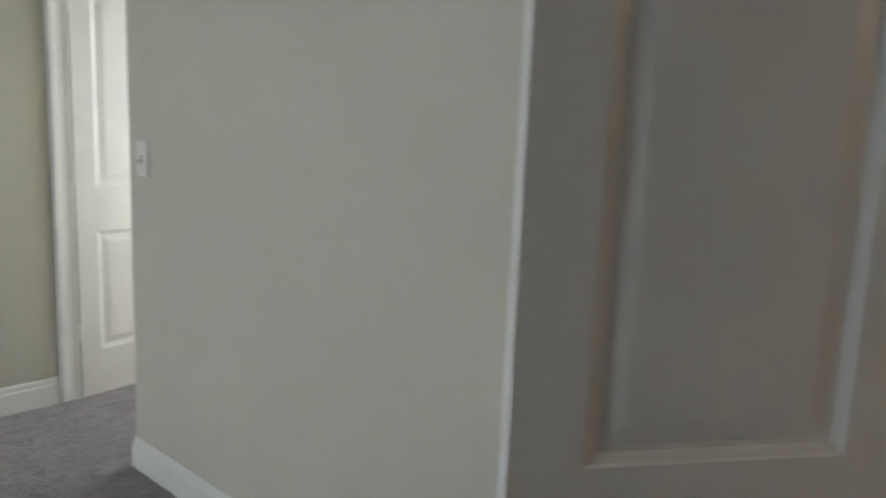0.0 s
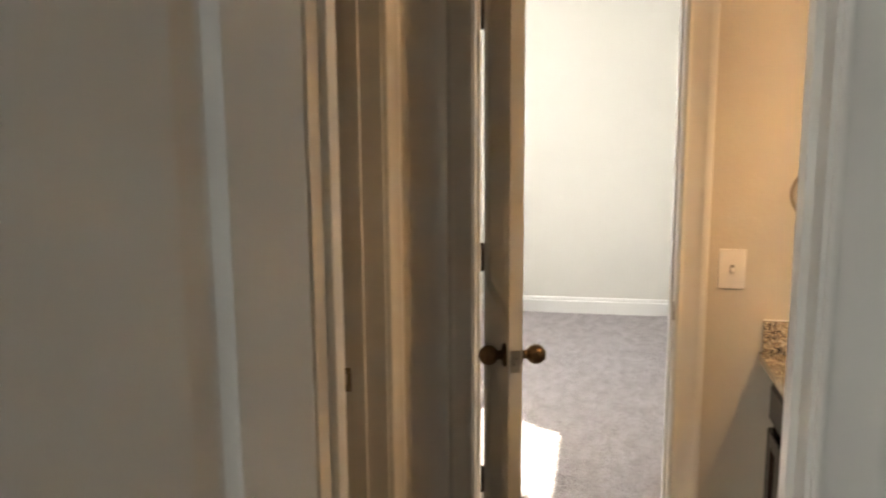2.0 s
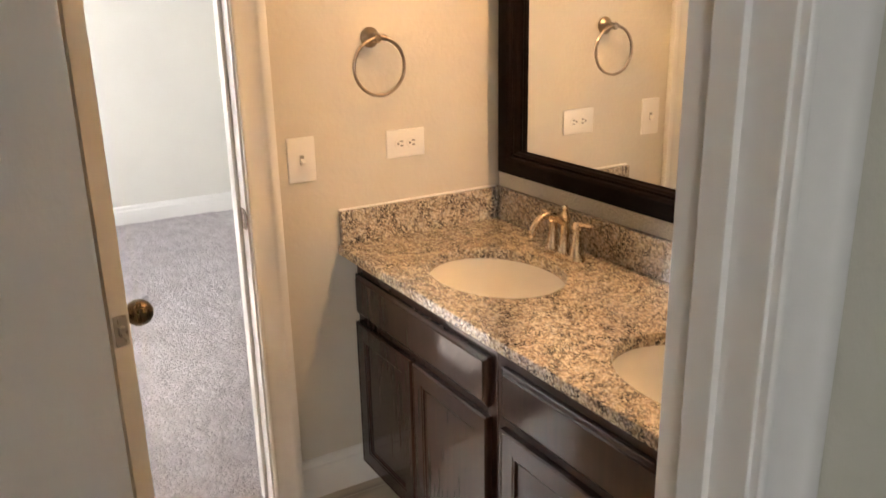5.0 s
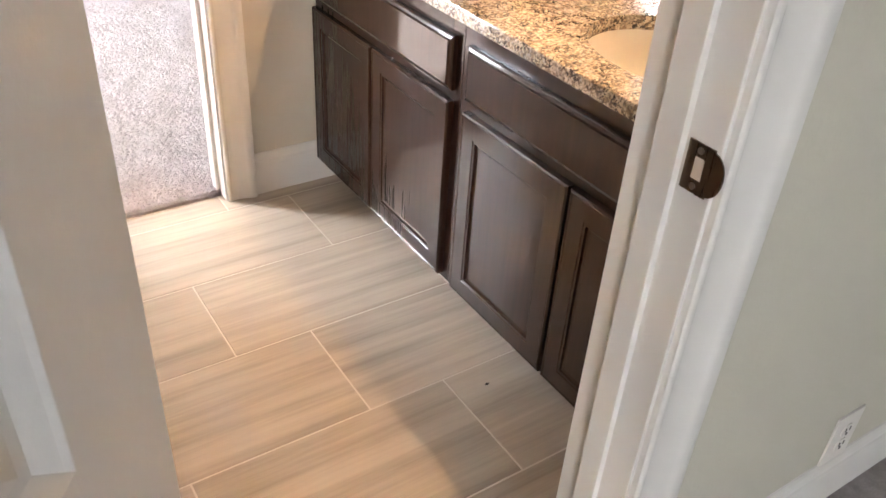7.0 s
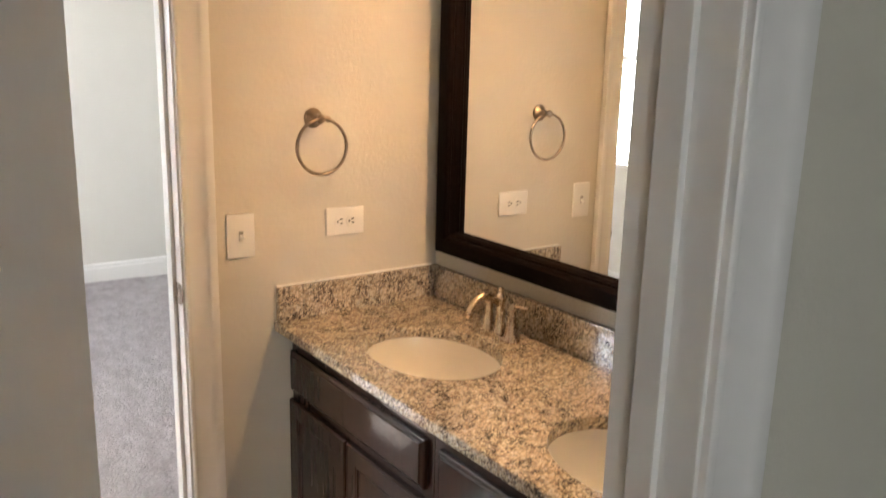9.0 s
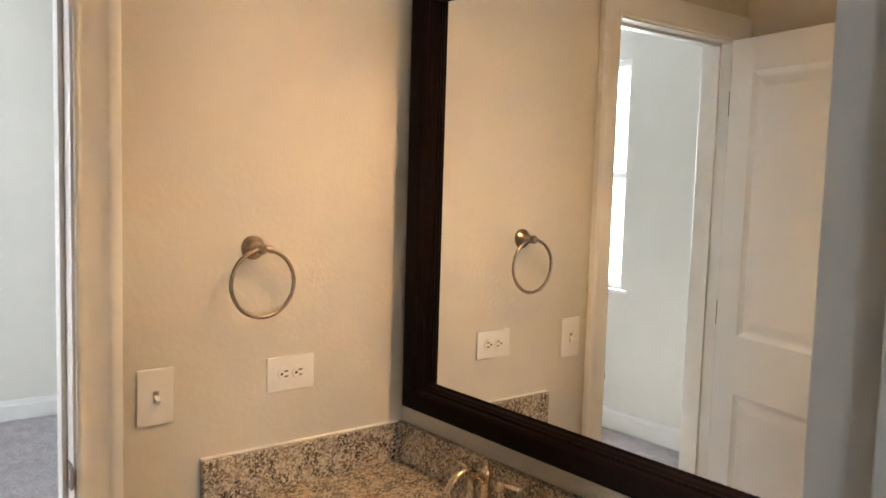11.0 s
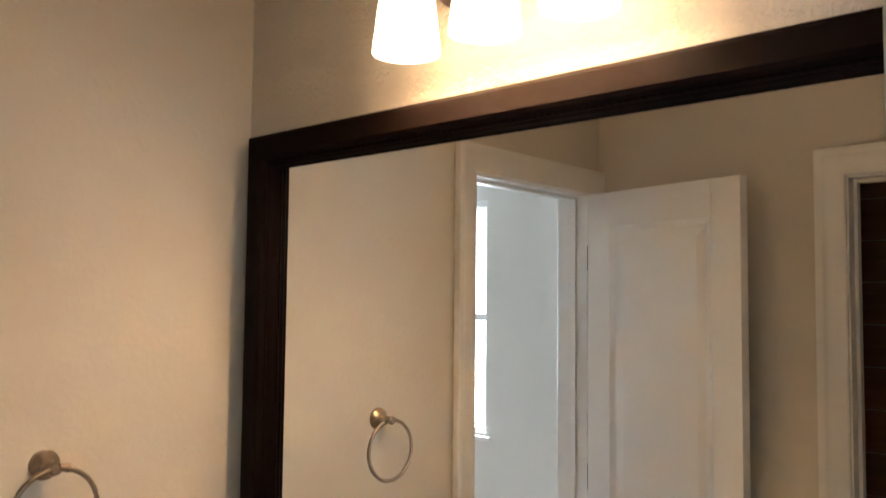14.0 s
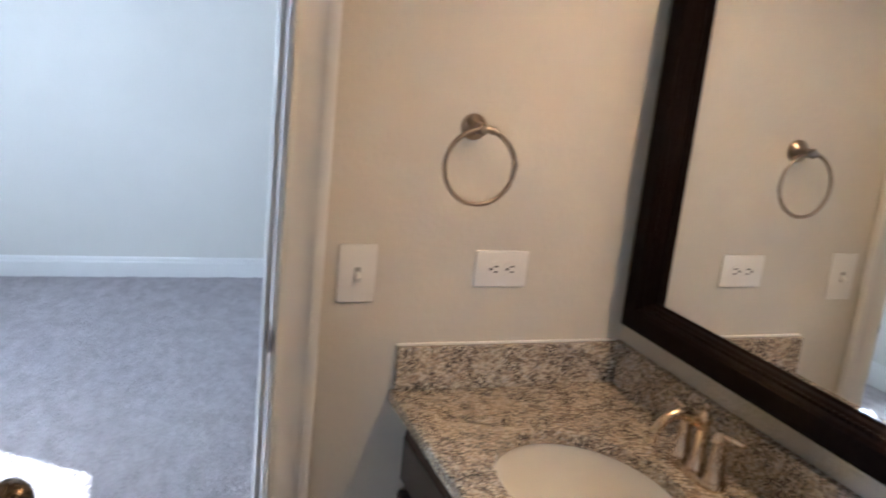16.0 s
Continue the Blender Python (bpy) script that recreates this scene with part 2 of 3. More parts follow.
def tube(bm, points, radius, seg=12):
    """A round bar along the points; radius is one number or one for each point."""
    pts = [Vector(p) for p in points]
    rad = radius if isinstance(radius, (list, tuple)) else [radius] * len(pts)
    up = Vector((0.03, 0.02, 1)).normalized()
    rows = []
    for i, p in enumerate(pts):
        d = (pts[min(i + 1, len(pts) - 1)] - pts[max(i - 1, 0)]).normalized()
        ref = up if abs(d.dot(up)) < 0.95 else Vector((0, 1, 0.05)).normalized()
        u = d.cross(ref).normalized()
        w = d.cross(u).normalized()
        rows.append([bm.verts.new(p + rad[i] * (u * math.cos(6.283185 * k / seg) + w * math.sin(6.283185 * k / seg))) for k in range(seg)])
    for a, b in zip(rows, rows[1:]):
        for k in range(seg):
            bm.faces.new((a[k], a[(k + 1) % seg], b[(k + 1) % seg], b[k]))
    bm.faces.new(rows[0][::-1])
    bm.faces.new(rows[-1])
    return bm


def mesh_object(name, bm, mat, smooth=False):
    bmesh.ops.recalc_face_normals(bm, faces=bm.faces)
    me = bpy.data.meshes.new(name)
    bm.to_mesh(me)
    bm.free()
    me.materials.append(mat)
    if smooth:
        me.polygons.foreach_set("use_smooth", [True] * len(me.polygons))
        me.set_sharp_from_angle(angle=radians(38))
    return new(name, me)


def thing(name, m, label="", category="", group="", kind=""):
    ob = new(name)
    ob.empty_display_size = 0.05
    ob.matrix_world = m
    return tagged(ob, label, category, group, kind)


def part(name, bm, mat, parent, label="", smooth=False):
    """One mesh in the space of its thing."""
    ob = mesh_object(name, bm, mat, smooth)
    ob.parent = parent
    return tagged(ob, label)


def solid(name, bm, mat, label, category, kind="structure", group="", smooth=False):
    return tagged(mesh_object(name, bm, mat, smooth), label, category, group, kind)


def wall_boxes(along, a0, a1, b0, b1, top, openings, bottom=0.0):
    """Boxes of a wall that runs along x or y from a0 to a1, b0 to b1 thick, round its openings (a, b, low, high)."""
    bm = bmesh.new()

    def slab(p, q, z0, z1):
        if q - p > 1e-4 and z1 - z0 > 1e-4:
            if along == "x":
                box(bm, p, b0, z0, q, b1, z1)
            else:
                box(bm, b0, p, z0, b1, q, z1)

    at = a0
    for p, q, low, high in sorted(openings):
        slab(at, p, bottom, top)
        slab(p, q, bottom, low)
        slab(p, q, high, top)
        at = q
    slab(at, a1, bottom, top)
    return bm


CASING = [(0.0, 0.0), (0.0, 0.0095), (0.0025, 0.0125), (0.007, 0.0135), (0.011, 0.0120), (0.014, 0.0100), (0.030, 0.0102), (0.046, 0.0118), (0.057, 0.0150), (0.062, 0.0175), (0.066, 0.0205), (0.071, 0.0220), (0.084, 0.0220), (0.088, 0.0205), (0.089, 0.0180), (0.089, 0.0)]


def casing_bm(along, p, q, top, face, out):
    """A mitred casing round three sides of an opening from p to q, on the wall face; out is the sign of the normal."""
    bm = bmesh.new()

    def at(u, v, corner):
        a, z = {0: (p - u, 0.0), 1: (p - u, top + u), 2: (q + u, top + u), 3: (q + u, 0.0)}[corner]
        d = face + out * v
        return (a, d, z) if along == "x" else (d, a, z)

    rows = [[bm.verts.new(at(u, v, c)) for u, v in CASING] for c in range(4)]
    for a, b in zip(rows, rows[1:]):
        for k in range(len(CASING) - 1):
            bm.faces.new((a[k], a[k + 1], b[k + 1], b[k]))
    return bm


BASE = [(0.0, 0.0), (0.014, 0.0), (0.014, 0.098), (0.0125, 0.104), (0.0095, 0.109), (0.0095, 0.118), (0.007, 0.128), (0.003, 0.134), (0.0, 0.135)]


def baseboard(along, p, q, face, out, z=0.0):
    bm = bmesh.new()
    rows = []
    for a in (p, q):
        rows.append([bm.verts.new((a, face + out * v, z + h) if along == "x" else (face + out * v, a, z + h)) for v, h in BASE])
    for k in range(len(BASE) - 1):
        bm.faces.new((rows[0][k], rows[0][k + 1], rows[1][k + 1], rows[1][k]))
    bm.faces.new(rows[0])
    bm.faces.new(rows[1][::-1])
    return solid("baseboard", bm, TRIM, "white painted baseboard with a moulded top edge", "baseboard")


def door_frame(name, along, p, q, b0, b1, top, stop, label, sides=(1, 1)):
    """Jambs, head, stops and casings of a doorway from p to q in a wall b0 to b1 thick. stop: (from, to) across the wall."""
    root = thing(name, pose(0, 0, 0), label, "door frame", kind="structure")
    t = 0.018

    def piece(n, a0, a1, c0, c1, z0, z1, bev=0.0015):
        if along == "x":
            part(n, boxed(a0, c0, z0, a1, c1, z1, bev), TRIM, root)
        else:
            part(n, boxed(c0, a0, z0, c1, a1, z1, bev), TRIM, root)

    piece("jamb", p - t, p, b0, b1, 0, top + t)
    piece("jamb", q, q + t, b0, b1, 0, top + t)
    piece("head_jamb", p, q, b0, b1, top, top + t)
    s0, s1 = stop
    piece("stop", p, p + 0.011, s0, s1, 0, top)
    piece("stop", q - 0.011, q, s0, s1, 0, top)
    piece("head_stop", p + 0.011, q - 0.011, s0, s1, top - 0.011, top)
    if sides[0]:
        part("casing", casing_bm(along, p - 0.006, q + 0.006, top + 0.006, b0, -1), TRIM, root, "", True)
    if sides[1]:
        part("casing", casing_bm(along, p - 0.006, q + 0.006, top + 0.006, b1, 1), TRIM, root, "", True)
    return root


def panel_bm(x0, x1, z0, z1, half):
    """A moulded door panel, alike on both faces, in a door that lies along x and is 2 * half thick."""
    bm = bmesh.new()
    steps = [(0.0, 0.0), (0.004, 0.0025), (0.018, 0.0085), (0.026, 0.0088), (0.054, 0.0042), (0.058, 0.0038)]
    for side in (-1, 1):
        rows = []
        for inset, deep in steps:
            y = side * (half - deep)
            rows.append([bm.verts.new(c) for c in ((x0 + inset, y, z0 + inset), (x1 - inset, y, z0 + inset), (x1 - inset, y, z1 - inset), (x0 + inset, y, z1 - inset))])
        for a, b in zip(rows, rows[1:]):
            for k in range(4):
                bm.faces.new((a[k], a[(k + 1) % 4], b[(k + 1) % 4], b[k]))
        bm.faces.new(rows[-1])
    return bm


def knob_bm(m):
    ball = [(0.0445 + 0.0265 * math.sin(a), 0.0265 * math.cos(a)) for a in [radians(d) for d in range(-62, 90, 15)]]
    return lathe(bmesh.new(), [(0.0, 0.031), (0.004, 0.031), (0.008, 0.027), (0.010, 0.016), (0.0135, 0.0115), (0.018, 0.0115), *ball, (0.071, 0.0)], m, 28)


def door(name, m, width, height, knob_mat, label, hinge_mat, low=0.012, side=1, hinges=True, kz=0.942):
    """A two-panel moulded door. It lies along +x from the hinge edge; y is its thickness; side: the sign of y on which the pins are."""
    root = thing(name, m, label, "door", kind="structure")
    h, stile = 0.0175, 0.104
    rails = [(low, 0.235), (0.815, 1.028), (height - 0.118, height)]
    part("stile", boxed(0, -h, low, stile, h, height, 0.0012), DOOR, root)
    part("stile", boxed(width - stile, -h, low, width, h, height, 0.0012), DOOR, root)
    for a, b in rails:
        part("rail", boxed(stile, -h, a, width - stile, h, b), DOOR, root)
    for a, b in ((0.235, 0.815), (1.028, height - 0.118)):
        part("panel", panel_bm(stile, width - stile, a, b, h), DOOR, root)
    kx = width - 0.062
    for sgn, rx in ((1, -90), (-1, 90)):
        part("knob", knob_bm(pose(kx, sgn * h, kz, rx)), knob_mat, root, "round knob on a rose", True)
    part("latch_plate", boxed(width - 0.0005, -0.0125, kz - 0.029, width + 0.0015, 0.0125, kz + 0.029, 0.0006), STEEL, root, "steel latch plate")
    part("latch_bolt", boxed(width, -0.006, kz - 0.009, width + 0.010, 0.006, kz + 0.009, 0.002), STEEL, root, "steel latch bolt")
    if hinges:
        for hz in (0.335, 1.10, height - 0.225):
            bm = bmesh.new()
            y = side * (h + 0.004)
            lathe(bm, [(-0.047, 0.0), (-0.047, 0.0045), (-0.044, 0.0065), (0.044, 0.0065), (0.047, 0.0045), (0.047, 0.0)], pose(-0.004, y, hz), 12)
            box(bm, -0.0035, -h * 0.9, hz - 0.044, -0.0008, h * 0.98, hz + 0.044)
            part("hinge", bm, hinge_mat, root, "butt hinge with a round knuckle", True)
    return root


def strike_plate(root, along, a, c, z, normal):
    """A strike plate on a jamb face; normal points off the face, along x or y."""
    d = normal * 0.0018
    out = -1 if along == "x" else 1

    def at(u, off, w):
        """u runs across the jamb towards the lip, off stands off the face."""
        return (a + off, c + out * u, z + w) if along == "x" else (c + out * u, a + off, z + w)

    def slab(bm, points, lift):
        low, high = [[bm.verts.new(at(u, o, w)) for u, w in points] for o in (0.0, lift)]
        bm.faces.new(low)
        bm.faces.new(high)
        for k in range(len(points)):
            bm.faces.new((low[k - 1], low[k], high[k], high[k - 1]))

    bm = bmesh.new()
    for u0, u1, w0, w1 in ((-0.019, 0.016, -0.029, -0.013), (-0.019, 0.016, 0.013, 0.029), (-0.019, -0.008, -0.013, 0.013), (0.006, 0.016, -0.013, 0.013)):
        slab(bm, ((u0, w0), (u1, w0), (u1, w1), (u0, w1)), d)
    slab(bm, [(0.016 + 0.017 * math.cos(radians(q)), 0.026 * math.sin(radians(q))) for q in range(-90, 91, 15)], d)
    bmesh.ops.recalc_face_normals(bm, faces=bm.faces)
    hole = bmesh.new()
    slab(hole, ((-0.008, -0.013), (0.006, -0.013), (0.006, 0.013), (-0.008, 0.013)), d * 0.4)
    bmesh.ops.recalc_face_normals(hole, faces=hole.faces)
    for w in (-0.021, 0.021):
        screw = bmesh.new()
        slab(screw, [(-0.002 + 0.0042 * math.cos(radians(q)), w + 0.0042 * math.sin(radians(q))) for q in range(0, 360, 30)], d * 1.5)
        bmesh.ops.recalc_face_normals(screw, faces=screw.faces)
        part("screw", screw, STEEL, root, "steel screw head")
    part("strike_plate", bm, STRIKE, root, "metal strike plate with a curved lip")
    part("strike_hole", hole, PINE, root, "pale latch hole")


# ---- structure ----
XL, XR, YN, YA0, YA1 = -0.31, 1.262, 3.075, 1.418, 1.533
H, T = 2.74, 0.115
BX0, BX1, BY1 = -1.50, 2.60, 6.715
DA = (-0.196, 0.413)
DB = (-0.222, 0.422)
DC = (1.600, 2.206)
HX, HY = -2.853, 1.490
TOP = 2.093
solid("wall_doorway", wall_boxes("x", -0.62, 5.60, YA0, YA1, H, [(DA[0] - 0.018, DA[1] + 0.018, 0, TOP + 0.018)]), WALL, "beige painted wall round the bathroom doorway", "wall")
solid("wall_north", wall_boxes("x", -1.95, XR + T, YN, YN + T, H, [(DB[0] - 0.018, DB[1] + 0.018, 0, TOP + 0.018)]), WALL_BATH, "beige textured bathroom wall with a doorway to the bedroom", "wall")
solid("wall_vanity", boxed(XR, YA1, 0, XR + T, YN, H), WALL_VANITY, "beige textured wall behind the vanity", "wall")
solid("wall_west", wall_boxes("y", YA1, YN, XL - T, XL, H, [(DC[0] - 0.018, DC[1] + 0.018, 0, TOP + 0.018)]), WALL_BATH, "beige textured bathroom wall with a doorway to the shower room", "wall")
# shower room behind the west doorway
solid("wall_shower_west", boxed(-1.95 - T, YA1, 0, -1.95, YN + T, H), WALL, "plain wall behind the tiles", "wall")
# hall
solid("wall_hall", boxed(HX, HY, 0, -0.615, HY + T, H, 0.012), WALL, "beige painted hall wall with a rounded corner", "wall")
solid("wall_passage", boxed(HX, HY + T, 0, HX + T, 3.0, H), WALL, "beige painted passage wall", "wall")
DF = (1.640, 2.345)
# opening of the assumed hall window, never in view
HW = (-3.66, -2.26, 0.80, 2.05)
# unseen ends of the hall; HE is far off to weaken bounce on door_1
HS, HE = -4.60, 5.60
solid("wall_hall_west", wall_boxes("y", HS, 3.0, -3.73 - T, -3.73, H, [(DF[0] - 0.018, DF[1] + 0.018, 0, TOP + 0.018)]), WALL, "beige painted hall wall with a door", "wall")
# opening for the added passage window, out of view
PW = (-3.62, -2.98, 0.90, 2.00)
solid("wall_passage_end", wall_boxes("x", -3.73, HX + T, 3.0, 3.0 + T, H, [PW]), WALL, "beige painted wall with an opening for an added window", "wall")
solid("wall_hall_south", wall_boxes("x", -3.73, HE, HS, HS + T, H, [HW]), WALL, "beige painted wall with an opening for an added window", "wall")
# out of view, its distance chosen for the bounced light
solid("wall_hall_east", boxed(HE, HS, 0, HE + T, YA1, H), WALL, "beige painted wall", "wall")
solid("wall_closet", boxed(-3.73 - 0.8, DF[0] - 0.3, 0, -3.73 - 0.8 + T, DF[1] + 0.3, H), WALL, "plain closet wall", "wall")
# bedroom
W = (4.56, 5.42, 0.90, 2.31)
solid("wall_bedroom_west", wall_boxes("y", YN + T, BY1, BX0 - T, BX0, H, [W]), WALL_LIGHT, "pale painted bedroom wall with a window", "wall")
solid("wall_bedroom_north", boxed(BX0 - T, BY1, 0, BX1 + T, BY1 + T, H), WALL_LIGHT, "pale painted bedroom wall", "wall")
solid("wall_bedroom_east", boxed(BX1, YN + T, 0, BX1 + T, BY1, H), WALL_LIGHT, "pale painted bedroom wall", "wall")
bm = wall_boxes("x", XR + T, BX1 + T, YN, YN + T, H, [])
box(bm, BX0 - T, YN + T, 0, DB[0] - 0.125, YN + T + 0.006, H)
box(bm, DB[1] + 0.125, YN + T, 0, BX1, YN + T + 0.006, H)
box(bm, DB[0] - 0.125, YN + T, TOP + 0.125, DB[1] + 0.125, YN + T + 0.006, H)
solid("wall_bedroom_south", bm, WALL_LIGHT, "pale painted bedroom wall round the doorway", "wall")
bm = boxed(-3.73 - T, HS, H, HE + T, 1.42, H + 0.12)
box(bm, -3.73 - T, 1.42, H, HX + T, 3.0 + T, H + 0.12)
box(bm, HX + T, 1.42, H, -1.95 - T, HY + T, H + 0.12)
box(bm, -1.95 - T, 1.42, H, HE + T, YN + 0.06, H + 0.12)
box(bm, BX0 - T, YN + 0.06, H, BX1 + T, BY1 + T, H + 0.12)
box(bm, -3.73 - 0.8, DF[0] - 0.3, H, -3.73 - T, DF[1] + 0.3, H + 0.12)
solid("ceiling", bm, CEIL, "white painted ceiling", "ceiling")
# floors
floor_bedroom = solid("floor_bedroom", boxed(BX0, 3.108, -0.10, BX1, BY1, 0.010), CARPET, "grey-beige cut pile carpet", "carpet")
bm = boxed(-3.73, HS + T, -0.10, HE, 1.400, 0.010)
box(bm, HX, 1.400, -0.10, HE, 1.495, 0.010)
box(bm, -3.73, 1.400, -0.10, HX, 3.0, 0.010)
box(bm, -4.5, DF[0], -0.10, -3.73, DF[1], 0.010)
floor_hall = solid("floor_hall", bm, CARPET, "grey-brown cut pile carpet", "carpet")
floor_bath = solid("floor_bathroom", boxed(-1.95, 1.495, -0.10, XR, 3.108, -0.0010), GROUT, "mortar bed and grout under the floor tiles", "floor")
solid("ground", boxed(-300, -300, -0.6, 300, 300, -0.4), GROUND, "green lawn round the house", "ground")

# door frames and doors
fa = door_frame("door_frame_1", "x", DA[0], DA[1], YA0 - 0.004, YA1 + 0.004, TOP, (YA0 + 0.042, YA0 + 0.078), "white painted doorway trim with moulded casing", (1, 0))
strike_plate(fa, "x", DA[1], 1.436, 0.935, -1)
fb = door_frame("door_frame_2", "x", DB[0], DB[1], YN - 0.004, YN + T + 0.004, TOP, (YN + 0.042, YN + 0.076), "white painted doorway trim to the bedroom")
strike_plate(fb, "x", DB[1], YN + 0.022, 0.925, -1)
fc = door_frame("door_frame_3", "y", DC[0], DC[1], XL - T - 0.004, XL + 0.004, TOP, (XL - 0.080, XL - 0.046), "white painted doorway trim to the shower room")
strike_plate(fc, "y", DC[1], XL - 0.098, 0.945, -1)
ff = door_frame("door_frame_4", "y", DF[0], DF[1], -3.73 - T - 0.004, -3.73 + 0.004, TOP, (-3.73 - 0.085, -3.73 - 0.045), "white painted doorway trim of the hall door", (0, 1))

# doors: the hinge edge is the origin and the leaf runs along local +x
door("door_1", pose(-0.191, 1.356, 0, 0, 0, -125.0), 0.594, TOP - 0.006, BRONZE, "white two-panel bathroom door, standing wide open", STEEL, side=-1, hinges=False, kz=0.935)
door("door_2", pose(-0.168, 3.022, 0, 0, 0, -76.8), 0.622, TOP - 0.006, BRONZE, "white two-panel bedroom door, open into the bathroom", DARK_STEEL, side=-1)
door("door_3", pose(XL - T + 0.010, DC[0] + 0.006, 0, 0, 0, 176.0), 0.590, TOP - 0.006, BRONZE, "white two-panel shower room door, open", STEEL, side=1)
door("door_4", pose(-3.73 - 0.012, DF[0] + 0.006, 0, 0, 0, 96.0), 0.690, TOP - 0.006, BRONZE, "white two-panel hall door, slightly ajar", TRIM, side=-1)

# baseboards
baseboard("x", DA[1] + 0.095, HE, YA0, -1, 0.008)
baseboard("x", HX, -0.62, HY, -1, 0.008)
baseboard("x", -0.62, DA[0] - 0.095, YA0, -1, 0.008)
baseboard("y", HY - 0.014, 3.0, HX, -1, 0.008)
baseboard("y", HS + T, DF[0] - 0.1, -3.73, 1, 0.008)
baseboard("y", DF[1] + 0.1, 3.0, -3.73, 1, 0.008)
baseboard("x", DB[1] + 0.095, 0.80, YN, -1)
baseboard("y", DC[1] + 0.095, YN, XL, 1)
baseboard("x", BX0, BX1, BY1, -1, 0.008)
baseboard("y", YN + T, BY1, BX0, 1, 0.008)
baseboard("y", YN + T, BY1, BX1, -1, 0.008)


def window(name, along, p, q, z0, z1, b0, b1, inside, label):
    """A single-hung vinyl window in a wall from b0 to b1; inside: which face is indoors."""
    root = thing(name, pose(0, 0, 0), label, "window", kind="structure")

    def bx(a0, c0, za, a1, c1, zb, bev=0.002):
        return boxed(a0, c0, za, a1, c1, zb, bev) if along == "x" else boxed(c0, a0, za, c1, a1, zb, bev)

    m = (b0 + b1) / 2
    part("frame", bx(p, m - 0.03, z0, p + 0.035, m + 0.03, z1), VINYL, root)
    part("frame", bx(q - 0.035, m - 0.03, z0, q, m + 0.03, z1), VINYL, root)
    part("frame", bx(p + 0.035, m - 0.03, z1 - 0.035, q - 0.035, m + 0.03, z1), VINYL, root)
    part("frame", bx(p + 0.035, m - 0.03, z0, q - 0.035, m + 0.03, z0 + 0.04), VINYL, root)
    part("meeting_rail", bx(p + 0.035, m - 0.02, (z0 + z1) / 2 - 0.02, q - 0.035, m + 0.02, (z0 + z1) / 2 + 0.02), VINYL, root)
    for za, zb in ((z0 + 0.04, (z0 + z1) / 2 - 0.02), ((z0 + z1) / 2 + 0.02, z1 - 0.035)):
        pane = part("pane", bx(p + 0.035, m - 0.002, za, q - 0.035, m + 0.002, zb, 0), PANE, root, "clear glass")
        pane.visible_shadow = False
    f = b1 if inside > 0 else b0
    part("sill", bx(p - 0.04, min(f - inside * 0.06, f + inside * 0.03), z0 - 0.022, q + 0.04, max(f - inside * 0.06, f + inside * 0.03), z0), TRIM, root, "white painted sill")
    return root


window("window_1", "y", W[0], W[1], W[2], W[3], BX0 - T, BX0, 1, "white single-hung bedroom window in bright daylight")
# assumed window round the hall daylight lamp
window("assumed_window_2", "x", HW[0], HW[1], HW[2], HW[3], HS, HS + T, 1, "white hall window, assumed out of view")
# this window is added to go with the passage fill light
window("added_window_3", "x", PW[0], PW[1], PW[2], PW[3], 3.0, 3.0 + T, -1, "white window added out of view at the end of the passage")

# ---- bathroom things ----
CT, CX = 0.808, 0.690          # counter top and its front edge
SINKS, SX = (2.622, 1.900), 0.936


def sink_ring(cx, cy, rx, ry, n=40):
    return [(cx + rx * math.cos(6.283185 * i / n), cy + ry * math.sin(6.283185 * i / n)) for i in range(n)]


def counter_bm():
    """A stone slab with two oval cut-outs."""
    bm = bmesh.new()
    n, z0 = 40, CT - 0.030
    x0, x1 = CX, XR - 0.002
    spans = [(YN - 0.002, 2.235), (2.235, YA1 + 0.002)]
    for cy, (ya, yb) in zip(SINKS, spans):
        hole = sink_ring(SX, cy, 0.166, 0.212, n)
        outer = []
        for hx, hy in hole:
            dx, dy = hx - SX, hy - cy
            k = min((x1 - SX) / dx if dx > 1e-9 else 9e9, (x0 - SX) / dx if dx < -1e-9 else 9e9,
                    (ya - cy) / dy if dy > 1e-9 else 9e9, (yb - cy) / dy if dy < -1e-9 else 9e9)
            outer.append([SX + dx * k, cy + dy * k])
        for cx_, cy_ in ((x0, ya), (x0, yb), (x1, ya), (x1, yb)):
            best = min(range(n), key=lambda i: (outer[i][0] - cx_) ** 2 + (outer[i][1] - cy_) ** 2)
            outer[best] = [cx_, cy_]
        for z in (CT, z0):
            o = [bm.verts.new((*p, z)) for p in outer]
            h = [bm.verts.new((*p, z)) for p in hole]
            for i in range(n):
                j = (i + 1) % n
                bm.faces.new((o[i], o[j], h[j], h[i]))
            if z == CT:
                top = h
            else:
                for i in range(n):
                    j = (i + 1) % n
                    bm.faces.new((top[i], top[j], h[j], h[i]))
    # front edge, eased at the top and bottom
    prof = [(x0, CT), (x0 - 0.003, CT - 0.0012), (x0 - 0.004, CT - 0.004), (x0 - 0.004, z0 + 0.003), (x0 - 0.002, z0), (x0, z0)]
    rows = [[bm.verts.new((x, y, z)) for x, z in prof] for y in (YA1 + 0.002, YN - 0.002)]
    for k in range(len(prof) - 1):
        bm.faces.new((rows[0][k], rows[0][k + 1], rows[1][k + 1], rows[1][k]))
    return bm


